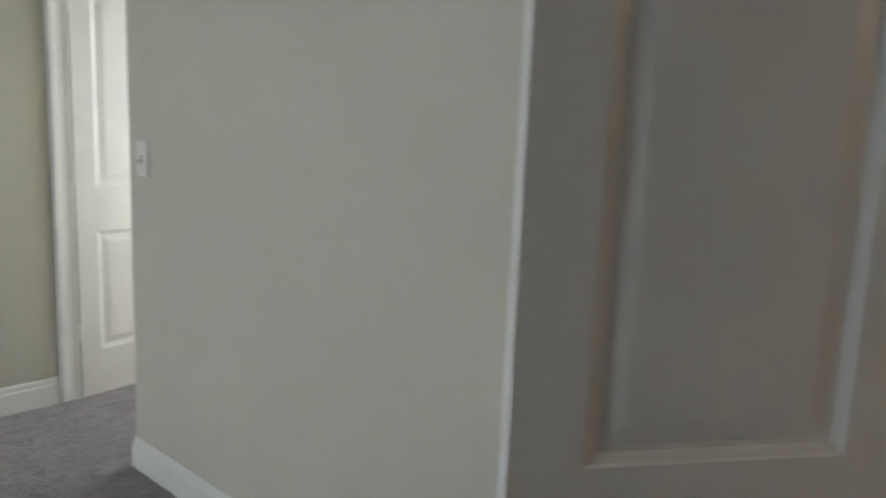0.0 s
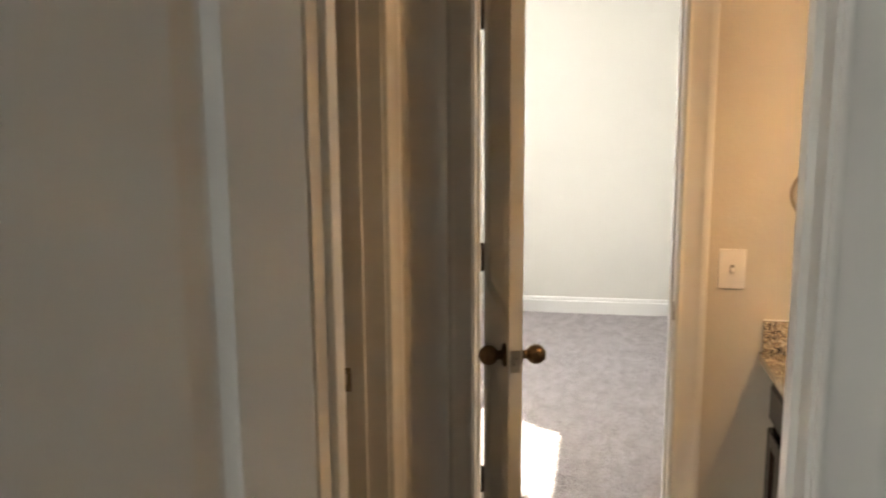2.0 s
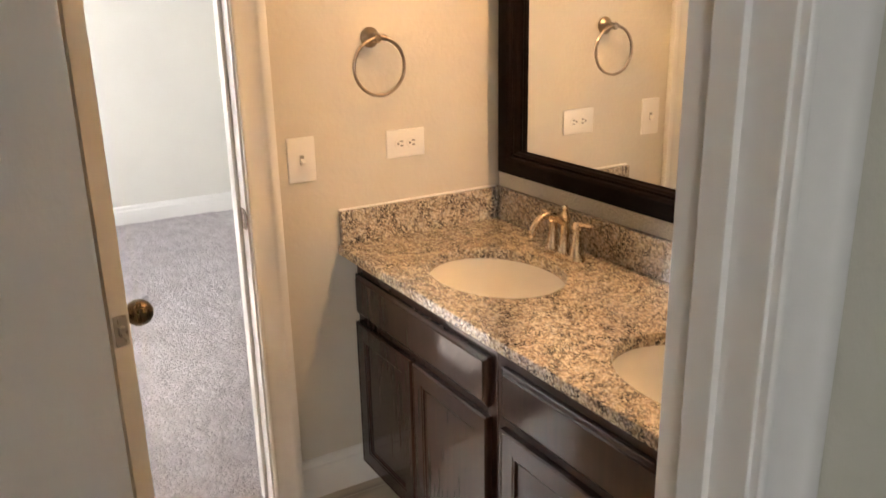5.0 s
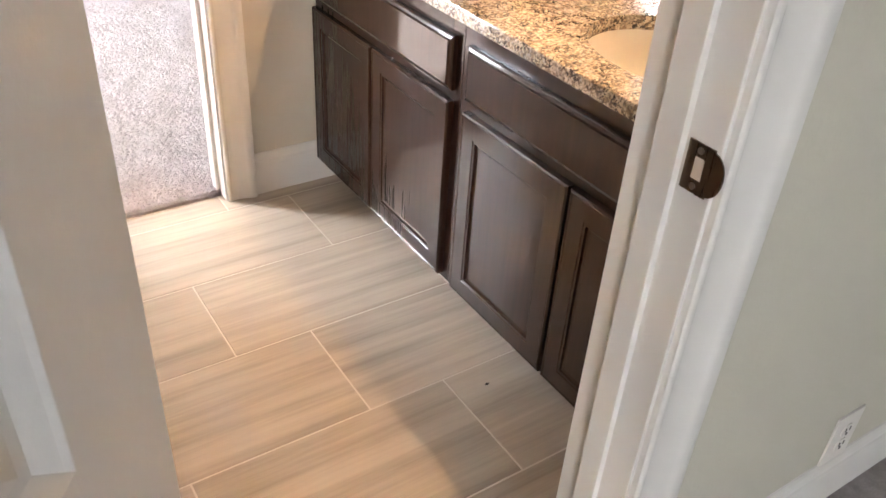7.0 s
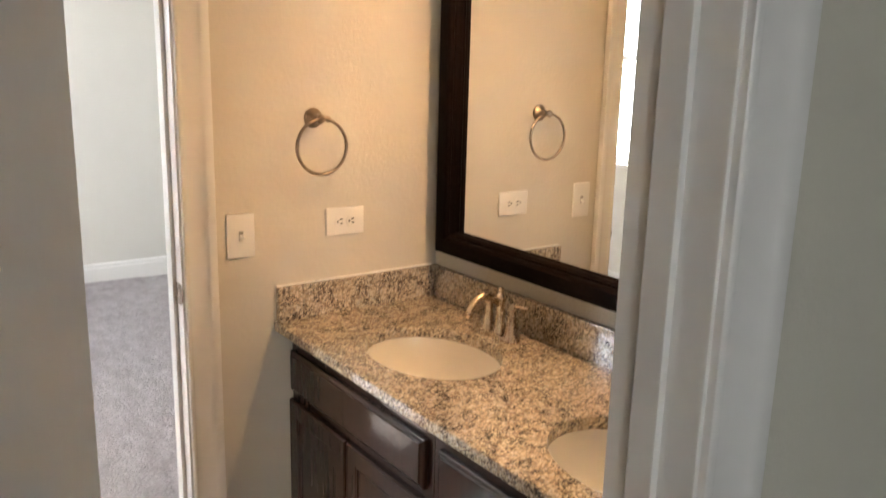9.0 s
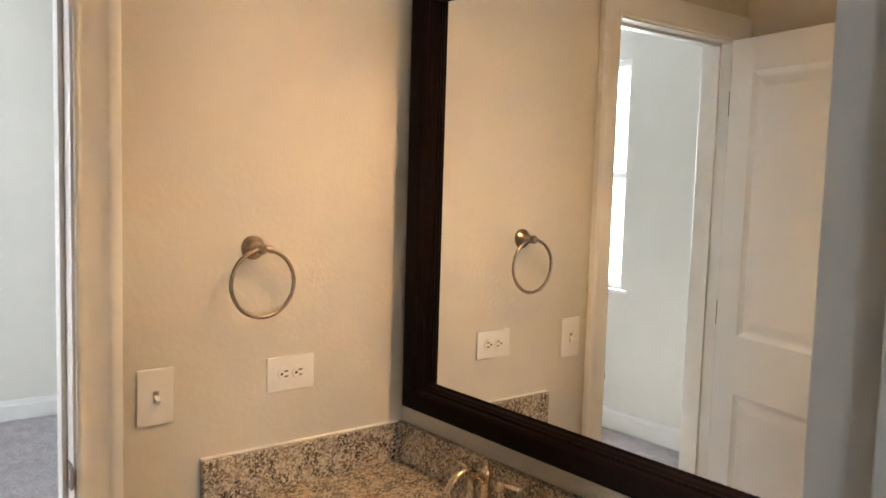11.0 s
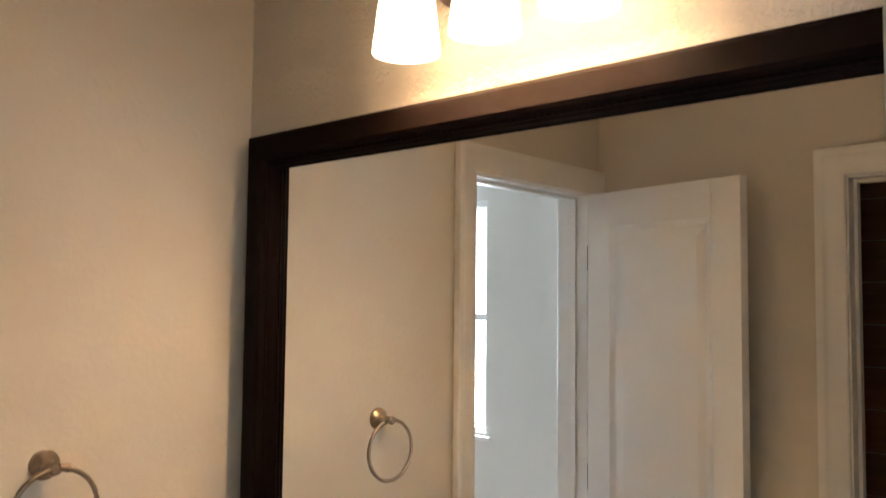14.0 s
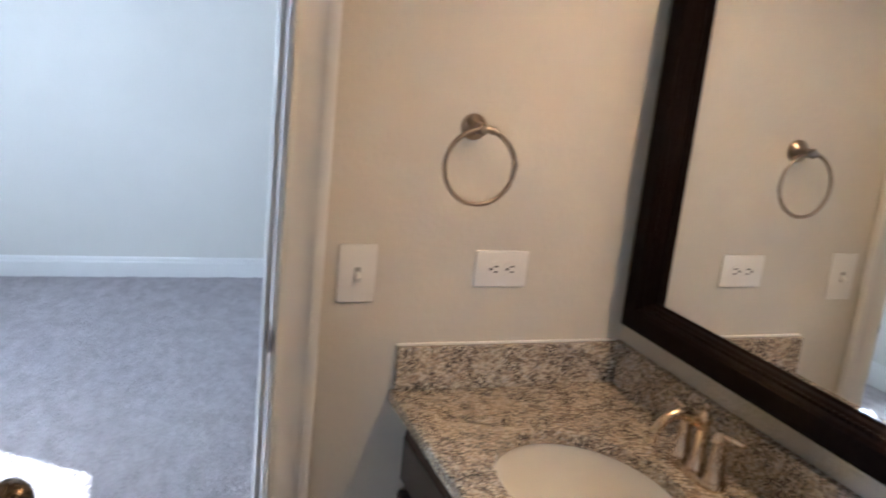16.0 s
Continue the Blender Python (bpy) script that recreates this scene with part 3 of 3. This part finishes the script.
counter = thing("countertop", pose(0, 0, 0), "speckled grey-beige granite countertop on the vanity cabinets", "countertop")
part("slab", counter_bm(), GRANITE, counter)
part("backsplash", boxed(XR - 0.021, YA1 + 0.002, CT, XR - 0.001, YN - 0.022, CT + 0.102, 0.0015), GRANITE, counter, "granite upstand along the back wall")
part("side_splash", boxed(CX + 0.004, YN - 0.021, CT, XR - 0.001, YN - 0.001, CT + 0.102, 0.0015), GRANITE, counter, "granite upstand along the side wall")
part("caulk", boxed(CX + 0.004, YN - 0.010, CT + 0.102, XR - 0.02, YN, CT + 0.106, 0.001), PLASTIC, counter, "white caulk bead")


def sink_at(cy):
    root = thing("sink", pose(SX, cy, CT - 0.031), "white oval undermount porcelain sink", "sink", "sinks in the vanity")
    bm = bmesh.new()
    prof = [(1.10, 0.0), (1.0, 0.0), (0.985, -0.012), (0.95, -0.045), (0.86, -0.088), (0.68, -0.118), (0.42, -0.134), (0.16, -0.139), (0.12, -0.140)]
    rows = [[bm.verts.new((0.170 * k * math.cos(6.283185 * i / 48), 0.216 * k * math.sin(6.283185 * i / 48), z)) for i in range(48)] for k, z in prof]
    for a, b in zip(rows, rows[1:]):
        for i in range(48):
            bm.faces.new((a[i], a[(i + 1) % 48], b[(i + 1) % 48], b[i]))
    part("bowl", bm, PORCELAIN, root, "", True)
    part("drain", lathe(bmesh.new(), [(-0.146, 0.020), (-0.139, 0.027), (-0.137, 0.026), (-0.138, 0.012), (-0.132, 0.011), (-0.131, 0.0)], pose(0, 0, 0)), NICKEL, root, "metal drain with a stopper", True)
    return root


for cy in SINKS:
    sink_at(cy)


def faucet_at(cy):
    root = thing("faucet", pose(1.165, cy, CT), "two-handle champagne nickel faucet with an arched spout", "faucet", "faucets on the vanity")
    bm = bmesh.new()
    ring = []
    for z, k in ((0.0, 1.0), (0.010, 1.0), (0.014, 0.93)):
        ring.append([bm.verts.new((k * 0.027 * (math.cos(a)), k * 0.027 * math.sin(a) + (0.050 if math.sin(a) > 0 else -0.050), z)) for a in [6.283185 * (i + 0.5) / 32 for i in range(32)]])
    for a, b in zip(ring, ring[1:]):
        for i in range(32):
            bm.faces.new((a[i], a[(i + 1) % 32], b[(i + 1) % 32], b[i]))
    bm.faces.new(ring[0][::-1])
    bm.faces.new(ring[-1])
    part("base_plate", bm, NICKEL, root, "", True)
    part("spout_post", lathe(bmesh.new(), [(0.012, 0.0215), (0.018, 0.0205), (0.030, 0.0165), (0.060, 0.0135), (0.100, 0.0125), (0.108, 0.0150), (0.116, 0.0150), (0.121, 0.0115), (0.128, 0.0070), (0.138, 0.0088), (0.144, 0.006), (0.146, 0.0)], pose(0, 0, 0)), NICKEL, root, "", True)
    pts, rad = [], []
    for i in range(17):
        a = i / 16
        pts.append((-0.004 - 0.108 * a, 0, 0.098 + 0.030 * math.sin(a * 2.6) - 0.024 * a ** 5))
        rad.append(0.0118 - 0.0022 * a)
    part("spout", tube(bmesh.new(), pts, rad, 16), NICKEL, root, "arched spout", True)
    part("spout_tip", lathe(bmesh.new(), [(-0.014, 0.0094), (0.0, 0.0112), (0.004, 0.0104)], pose(-0.112, 0, 0.088)), NICKEL, root, "", True)
    for s in (-1, 1):
        h = part("handle", lathe(bmesh.new(), [(0.012, 0.0220), (0.018, 0.0210), (0.030, 0.0170), (0.060, 0.0130), (0.086, 0.0112), (0.091, 0.0150), (0.099, 0.0150), (0.104, 0.0115), (0.110, 0.0100), (0.114, 0.0)], pose(0, s * 0.050, 0)), NICKEL, root, "", True)
        lever = tube(bmesh.new(), [(0.0, s * 0.048, 0.102), (0.003, s * 0.070, 0.105), (0.005, s * 0.092, 0.107), (0.006, s * 0.104, 0.107)], [0.0072, 0.0060, 0.0068, 0.0052], 12)
        part("lever", lever, NICKEL, h, "", True)
    return root


for cy in SINKS:
    faucet_at(cy)


def recessed_door_bm(y0, y1, z0, z1, face):
    """A framed cabinet door with a sunk flat panel; its front looks towards -x."""
    bm = bmesh.new()
    steps = [(0.0, 0.014), (0.0, 0.004), (0.004, 0.0), (0.007, 0.0), (0.009, 0.0015), (0.048, 0.0015), (0.050, 0.0035), (0.055, 0.0035), (0.057, 0.008), (0.063, 0.0095), (0.066, 0.0095)]
    rows = []
    for inset, deep in steps:
        x = face + deep
        rows.append([bm.verts.new(c) for c in ((x, y0 + inset, z0 + inset), (x, y1 - inset, z0 + inset), (x, y1 - inset, z1 - inset), (x, y0 + inset, z1 - inset))])
    for a, b in zip(rows, rows[1:]):
        for k in range(4):
            bm.faces.new((a[k], a[(k + 1) % 4], b[(k + 1) % 4], b[k]))
    bm.faces.new(rows[-1])
    back = [bm.verts.new((face + 0.019, v.co.y, v.co.z)) for v in rows[0]]
    for k in range(4):
        bm.faces.new((rows[0][k], rows[0][(k + 1) % 4], back[(k + 1) % 4], back[k]))
    bm.faces.new(back)
    return bm


def drawer_front_bm(y0, y1, z0, z1, face):
    bm = bmesh.new()
    steps = [(0.0, 0.019), (0.0, 0.009), (0.003, 0.006), (0.010, 0.0035), (0.013, 0.0), (0.016, 0.0)]
    rows = []
    for inset, deep in steps:
        x = face + deep
        rows.append([bm.verts.new(c) for c in ((x, y0 + inset, z0 + inset), (x, y1 - inset, z0 + inset), (x, y1 - inset, z1 - inset), (x, y0 + inset, z1 - inset))])
    for a, b in zip(rows, rows[1:]):
        for k in range(4):
            bm.faces.new((a[k], a[(k + 1) % 4], b[(k + 1) % 4], b[k]))
    bm.faces.new(rows[-1])
    bm.faces.new(rows[0])
    return bm


FACE = 0.722


def vanity_unit(y0, y1, doors, drawer, label):
    root = thing("vanity_cabinet", pose(0.98, (y0 + y1) / 2, 0), label, "cabinet", "vanity cabinets")
    off = Matrix.Translation((-0.98, -(y0 + y1) / 2, 0))

    def put(name, bm, mat, text=""):
        bmesh.ops.transform(bm, matrix=off, verts=bm.verts)
        return part(name, bm, mat, root, text)

    f, top = FACE + 0.020, CT - 0.031
    bm = bmesh.new()
    box(bm, f + 0.019, y0, 0.072, XR - 0.004, y0 + 0.016, top)
    box(bm, f + 0.019, y1 - 0.016, 0.072, XR - 0.004, y1, top)
    box(bm, f + 0.019, y0 + 0.016, 0.072, XR - 0.004, y1 - 0.016, 0.088)
    put("carcass", bm, ESPRESSO)
    bm = bmesh.new()
    box(bm, f, y0, 0.068, f + 0.019, y0 + 0.045, top, 0.001)
    box(bm, f, y1 - 0.045, 0.068, f + 0.019, y1, top, 0.001)
    box(bm, f, y0 + 0.045, 0.068, f + 0.019, y1 - 0.045, 0.100)
    box(bm, f, y0 + 0.045, top - 0.075, f + 0.019, y1 - 0.045, top)
    box(bm, f, y0 + 0.045, 0.545, f + 0.019, y1 - 0.045, 0.600)
    put("face_frame", bm, ESPRESSO)
    put("toe_kick", boxed(f + 0.070, y0, 0.0, f + 0.082, y1, 0.068), KICK, "dark recessed toe kick")
    for a, b in doors:
        put("door", recessed_door_bm(a, b, 0.082, 0.564, FACE), ESPRESSO, "espresso cabinet door with a sunk panel")
    put("drawer_front", drawer_front_bm(drawer[0], drawer[1], 0.590, 0.716, FACE), ESPRESSO, "flat espresso drawer front with bevelled edges")
    return root


vanity_unit(2.332, YN - 0.004, [(2.356, 2.712), (2.720, 3.058)], (2.356, 3.058), "espresso wood vanity cabinet with two doors beside the bedroom doorway")
vanity_unit(1.537, 2.331, [(1.572, 1.930), (1.938, 2.300)], (1.572, 2.300), "espresso wood vanity cabinet with two doors under the second sink")

# mirror
MY0, MY1, MZ0, MZ1, MW = 1.600, 3.013, 0.971, 2.068, 0.073
mirror = thing("wall_mirror", pose(XR, (MY0 + MY1) / 2, MZ0), "large wall mirror in a wide dark espresso wood frame", "mirror")
moff = Matrix.Translation((-XR, -(MY0 + MY1) / 2, -MZ0))
# across the rail from the outside: (inset, how far it stands off the wall)
RAIL = [(0.0, 0.003), (0.0, 0.044), (0.003, 0.050), (0.009, 0.052), (0.046, 0.051), (0.053, 0.046), (0.056, 0.037), (0.062, 0.033), (0.067, 0.026), (0.069, 0.016), (MW, 0.011)]


def rail_bm(c0, c1, d0, d1):
    """One mitred rail from corner c0 to c1; d0 and d1 are the ways inwards at its ends."""
    bm = bmesh.new()
    rows = []
    for (y, z), (dy, dz) in ((c0, d0), (c1, d1)):
        rows.append([bm.verts.new((XR - h, y + dy * u, z + dz * u)) for u, h in RAIL])
    for k in range(len(RAIL) - 1):
        bm.faces.new((rows[0][k], rows[0][k + 1], rows[1][k + 1], rows[1][k]))
    bmesh.ops.transform(bm, matrix=moff, verts=bm.verts)
    return bm


corners = [((MY0, MZ0), (1, 1)), ((MY1, MZ0), (-1, 1)), ((MY1, MZ1), (-1, -1)), ((MY0, MZ1), (1, -1))]
for i in range(4):
    (c0, d0), (c1, d1) = corners[i], corners[(i + 1) % 4]
    rail = part("frame_rail", rail_bm(c0, c1, d0, d1), FRAME_WOOD, mirror, "dark espresso frame rail")
    # twisted bead along the inner edge
    a = Vector((XR - 0.0345, c0[0] + d0[0] * 0.060, c0[1] + d0[1] * 0.060))
    b = Vector((XR - 0.0345, c1[0] + d1[0] * 0.060, c1[1] + d1[1] * 0.060))
    n = int((b - a).length / 0.007)
    pts = [a + (b - a) * (k / n) for k in range(n + 1)]
    bead = tube(bmesh.new(), pts, [0.0042 if k % 2 else 0.0026 for k in range(n + 1)], 6)
    bmesh.ops.transform(bead, matrix=moff, verts=bead.verts)
    part("bead", bead, FRAME_WOOD, rail, "rope bead on the inner edge")
glass = boxed(XR - 0.010, MY0 + MW - 0.012, MZ0 + MW - 0.012, XR - 0.006, MY1 - MW + 0.012, MZ1 - MW + 0.012)
bmesh.ops.transform(glass, matrix=moff, verts=glass.verts)
part("mirror_glass", glass, MIRROR, mirror, "clear mirror glass")

# vanity light
light = thing("vanity_light", pose(XR, 2.262, 2.288), "three-light nickel vanity light with frosted glass shades, lit", "wall lamp")
bm = bmesh.new()
rows = []
for x, k in ((0.0, 1.0), (-0.010, 1.0), (-0.018, 0.90), (-0.021, 0.80)):
    ring = []
    for i in range(40):
        a = 6.283185 * (i + 0.5) / 40
        ring.append(bm.verts.new((x, k * 0.088 * math.cos(a) + (0.146 if math.cos(a) > 0 else -0.146), 0.034 + k * 0.088 * math.sin(a))))
    rows.append(ring)
for a, b in zip(rows, rows[1:]):
    for i in range(40):
        bm.faces.new((a[i], a[(i + 1) % 40], b[(i + 1) % 40], b[i]))
bm.faces.new(rows[-1])
part("back_plate", bm, SATIN, light, "oval nickel back plate", True)
for by in BULBS:
    y = by - 2.262
    pts = []
    for i in range(11):
        a = i / 10
        pts.append((-0.018 - 0.124 * min(1, a * 1.25) + 0.0, y, 0.020 + 0.040 * math.sin(min(1, a * 1.25) * 2.2) - (0.034 * max(0, a - 0.8) * 5)))
    part("arm", tube(bmesh.new(), pts, 0.0055, 10), SATIN, light, "curved nickel arm", True)
    part("socket_cup", lathe(bmesh.new(), [(-0.030, 0.0), (-0.030, 0.034), (-0.026, 0.035), (-0.006, 0.026), (0.012, 0.022), (0.016, 0.0)], pose(-0.142, y, 0.006)), SATIN, light, "nickel socket cup", True)
    shade = bmesh.new()
    lathe(shade, [(-0.026, 0.0), (-0.026, 0.036), (-0.031, 0.041), (-0.090, 0.049), (-0.166, 0.0575), (-0.170, 0.058), (-0.170, 0.055), (-0.090, 0.046), (-0.036, 0.038), (-0.031, 0.0)], pose(-0.142, y, 0.006), 36)
    part("shade", shade, GLASS_SHADE, light, "frosted glass shade, glowing", True)

# towel ring
ring = thing("towel_ring", pose(0.819, YN, 1.393), "brushed nickel towel ring on the wall", "towel ring")
part("wall_plate", lathe(bmesh.new(), [(0.0, 0.0285), (0.005, 0.0285), (0.009, 0.026), (0.013, 0.017), (0.022, 0.012), (0.046, 0.0105), (0.053, 0.013), (0.059, 0.010), (0.061, 0.0)], pose(0, 0, 0, 90)), SATIN, ring, "round wall plate and post", True)
part("hook", tube(bmesh.new(), [(0.0, -0.052, 0.0), (0.013, -0.053, 0.001), (0.024, -0.053, -0.002)], [0.008, 0.0075, 0.0085], 12), SATIN, ring, "", True)
bm = bmesh.new()
loop = [(0.078 * math.sin(6.283185 * i / 64) + 0.002, -0.053, -0.078 + 0.078 * math.cos(6.283185 * i / 64)) for i in range(65)]
tube(bm, loop, 0.0048, 12)
part("ring", bm, SATIN, ring, "round hanging ring", True)


def screw(root, x, y, z, m):
    part("screw", lathe(bmesh.new(), [(0.0, 0.0032), (0.0010, 0.0030), (0.0013, 0.0)], pose(x, y, z) @ m, 12), PLASTIC, root, "", True)


def wall_switch(m, label):
    root = thing("light_switch", m, label, "light switch")
    bm = boxed(-0.041, -0.007, -0.063, 0.041, 0.0, 0.063, 0.0045)
    part("plate", bm, PLASTIC, root, "", True)
    # raised block in a dark colour, for the shade inside the recess
    part("slot", boxed(-0.0062, -0.0076, -0.0135, 0.0062, -0.0055, 0.0135), SHADED_SLOT, root)
    lev = bmesh.new()
    box(lev, -0.0046, -0.024, -0.0055, 0.0046, -0.004, 0.0055, 0.001)
    bmesh.ops.rotate(lev, cent=(0, -0.004, 0), matrix=Matrix.Rotation(radians(28), 3, "X"), verts=lev.verts)
    part("toggle", lev, PLASTIC, root, "white toggle")
    for z in (-0.030, 0.030):
        screw(root, 0, -0.006, z, pose(0, 0, 0, 90))
    return root


def wall_outlet(m, label):
    """A duplex outlet, upright in its own space."""
    root = thing("power_outlet", m, label, "power outlet")
    part("plate", boxed(-0.0415, -0.006, -0.0640, 0.0415, 0.0, 0.0640, 0.0045), PLASTIC, root, "", True)
    for z in (-0.0195, 0.0195):
        bm = lathe(bmesh.new(), [(0.0, 0.0172), (0.0022, 0.0168), (0.0026, 0.0)], pose(0, -0.006, z, 90), 24)
        f = part("socket", bm, PLASTIC, root, "", True)
        part("slot", boxed(-0.0080, -0.0092, z - 0.001, -0.0046, -0.0082, z + 0.0090), SLOT, f, "dark slot")
        part("slot", boxed(0.0046, -0.0092, z - 0.000, 0.0080, -0.0082, z + 0.0085), SLOT, f, "dark slot")
        part("earth_hole", lathe(bmesh.new(), [(0.0, 0.0034), (0.0008, 0.0034), (0.0009, 0.0)], pose(0, -0.0084, z - 0.0075, 90), 12), SLOT, f, "dark earth hole")
    screw(root, 0, -0.006, 0, pose(0, 0, 0, 90))
    return root


wall_switch(pose(0.5915, YN, 1.0725), "white toggle light switch beside the bedroom doorway")
wall_outlet(pose(0.921, YN, 1.085, 0, 90, 0), "white duplex outlet set sideways above the counter")
wall_outlet(pose(1.030, YA0, 0.205), "white duplex outlet low on the hall wall")
wall_switch(pose(-2.740, HY, 1.242), "white toggle light switch on the hall wall")

# cabinet in the shower room
cab = thing("linen_cabinet", pose(-0.85, 2.85, 0), "dark brown wooden cabinet in the shower room", "cabinet")
part("body", boxed(-0.36, -0.18, 0.0, 0.36, 0.22, 0.865, 0.002), ESPRESSO, cab)
part("top", boxed(-0.38, -0.20, 0.865, 0.38, 0.22, 0.895, 0.004), BROWN_TILE, cab, "brown top")
part("door", boxed(-0.34, -0.199, 0.08, 0.34, -0.181, 0.84, 0.003), ESPRESSO, cab)
part("knob", lathe(bmesh.new(), [(0.0, 0.006), (0.012, 0.006), (0.018, 0.013), (0.025, 0.012), (0.028, 0.0)], pose(0.27, -0.199, 0.56, 90)), STEEL, cab, "small metal knob", True)

# ---- tiles ----
PITCH, LONG, JOINT = 0.308, 0.600, 0.0042
base = bmesh.new()
box(base, -LONG / 2 + JOINT / 2, -PITCH / 2 + JOINT / 2, -0.0075, LONG / 2 - JOINT / 2, PITCH / 2 - JOINT / 2, 0.0, 0.0012)
proto = mesh_object("tile", base, TILE)
tile_mesh = proto.data
bpy.data.objects.remove(proto)


def lay_tile(mesh, centre, parent, name="tile"):
    ob = new(name, mesh)
    ob.location = centre
    ob.parent = parent
    return ob


def cut_tile(x0, x1, y0, y1):
    me = bpy.data.meshes.new("tile")
    bm = bmesh.new()
    cx, cy = (x0 + x1) / 2, (y0 + y1) / 2
    box(bm, x0 - cx, y0 - cy, -0.0075, x1 - cx, y1 - cy, 0.0, 0.0012)
    bm.to_mesh(me)
    bm.free()
    me.materials.append(TILE)
    return me, (cx, cy, 0.0)


for row in range(-1, 6):
    y1 = 3.016 - PITCH * row
    y0 = y1 - PITCH
    shift = 0.590 - 0.397 + 0.192 * (row - 1)
    for col in range(-5, 4):
        a, b = shift + col * LONG, shift + (col + 1) * LONG
        ca, cb, c0, c1 = max(a, -1.945), min(b, 1.0), max(y0, 1.497), min(y1, 3.105)
        if cb - ca < 0.02 or c1 - c0 < 0.02:
            continue
        if cb - ca > LONG - 1e-4 and c1 - c0 > PITCH - 1e-4:
            lay_tile(tile_mesh, ((a + b) / 2, (y0 + y1) / 2, 0.0), floor_bath)
        else:
            me, centre = cut_tile(ca + JOINT / 2, cb - JOINT / 2, c0 + JOINT / 2, c1 - JOINT / 2)
            lay_tile(me, centre, floor_bath)

# brown wood-look tiles in courses on the shower room's west and north walls
tiled = solid("shower_tiling", boxed(-1.949, YA1, 0, -1.944, YN, H), GROUT, "bed of the brown shower room wall tiles", "wall tiling")
me = bpy.data.meshes.new("wall_tile")
bm = boxed(0, -0.299, -0.099, 0.008, 0.299, 0.099, 0.001)
bm.to_mesh(me)
bm.free()
me.materials.append(BROWN_TILE)
for course in range(13):
    for k in range(3):
        y = HY + T + 0.302 + k * 0.601 + (0.10 if course % 2 else 0.0)
        if y + 0.30 < YN:
            lay_tile(me, (-1.944, y, 0.10 + course * 0.2015), tiled, "wall_tile")

# a dark crumb on the floor tiles
bm = bmesh.new()
bmesh.ops.create_icosphere(bm, subdivisions=1, radius=0.005)
for v in bm.verts:
    v.co = Vector((v.co.x * 1.2, v.co.y * 0.8, v.co.z * 0.4 + 0.0018))
crumb = solid("crumb", bm, KICK, "small dark crumb lying on the floor tiles", "crumb", "thing")
crumb.location = (0.658, 2.027, 0.0)

# cut pile of the carpets, as real relief where it comes near
def pile(name, x0, x1, y0, y1, step, parent, corner=None):
    nx, ny = int((x1 - x0) / step), int((y1 - y0) / step)
    rng = np.random.default_rng(7)
    xs, ys = np.meshgrid(np.linspace(x0, x1, nx + 1), np.linspace(y0, y1, ny + 1))
    coarse = rng.random((ny // 4 + 2, nx // 4 + 2))
    lump = np.kron(coarse, np.ones((4, 4)))[: ny + 1, : nx + 1]
    lump = (lump + np.roll(lump, 2, 0) + np.roll(lump, 2, 1) + np.roll(np.roll(lump, 2, 0), 2, 1)) / 4
    zs = 0.011 + 0.0075 * rng.random((ny + 1, nx + 1)) + 0.006 * lump
    xs = xs + (rng.random(xs.shape) - 0.5) * step * 0.8
    ys = ys + (rng.random(ys.shape) - 0.5) * step * 0.8
    zs[0, :], zs[-1, :], zs[:, 0], zs[:, -1] = 0.001, 0.001, 0.001, 0.001
    i = np.arange((nx + 1) * (ny + 1)).reshape(ny + 1, nx + 1)
    quads = np.stack([i[:-1, :-1], i[:-1, 1:], i[1:, 1:], i[1:, :-1]], -1).reshape(-1, 4)
    if corner:
        quads = quads[~((xs.ravel()[quads[:, 0]] > corner[0]) & (ys.ravel()[quads[:, 0]] > corner[1]))]
    me = bpy.data.meshes.new(name)
    me.from_pydata(np.stack([xs, ys, zs], -1).reshape(-1, 3).tolist(), [], quads.tolist())
    me.materials.append(CARPET)
    ob = new(name, me)
    ob.parent = parent
    return tagged(ob, "tufted cut pile", kind="stuff")


pile("pile", -0.75, 1.30, 3.109, 6.700, 0.0075, floor_bedroom)
pile("pile", -3.714, -1.96, 0.20, 2.30, 0.0085, floor_hall, (HX + 0.02, HY + 0.02))
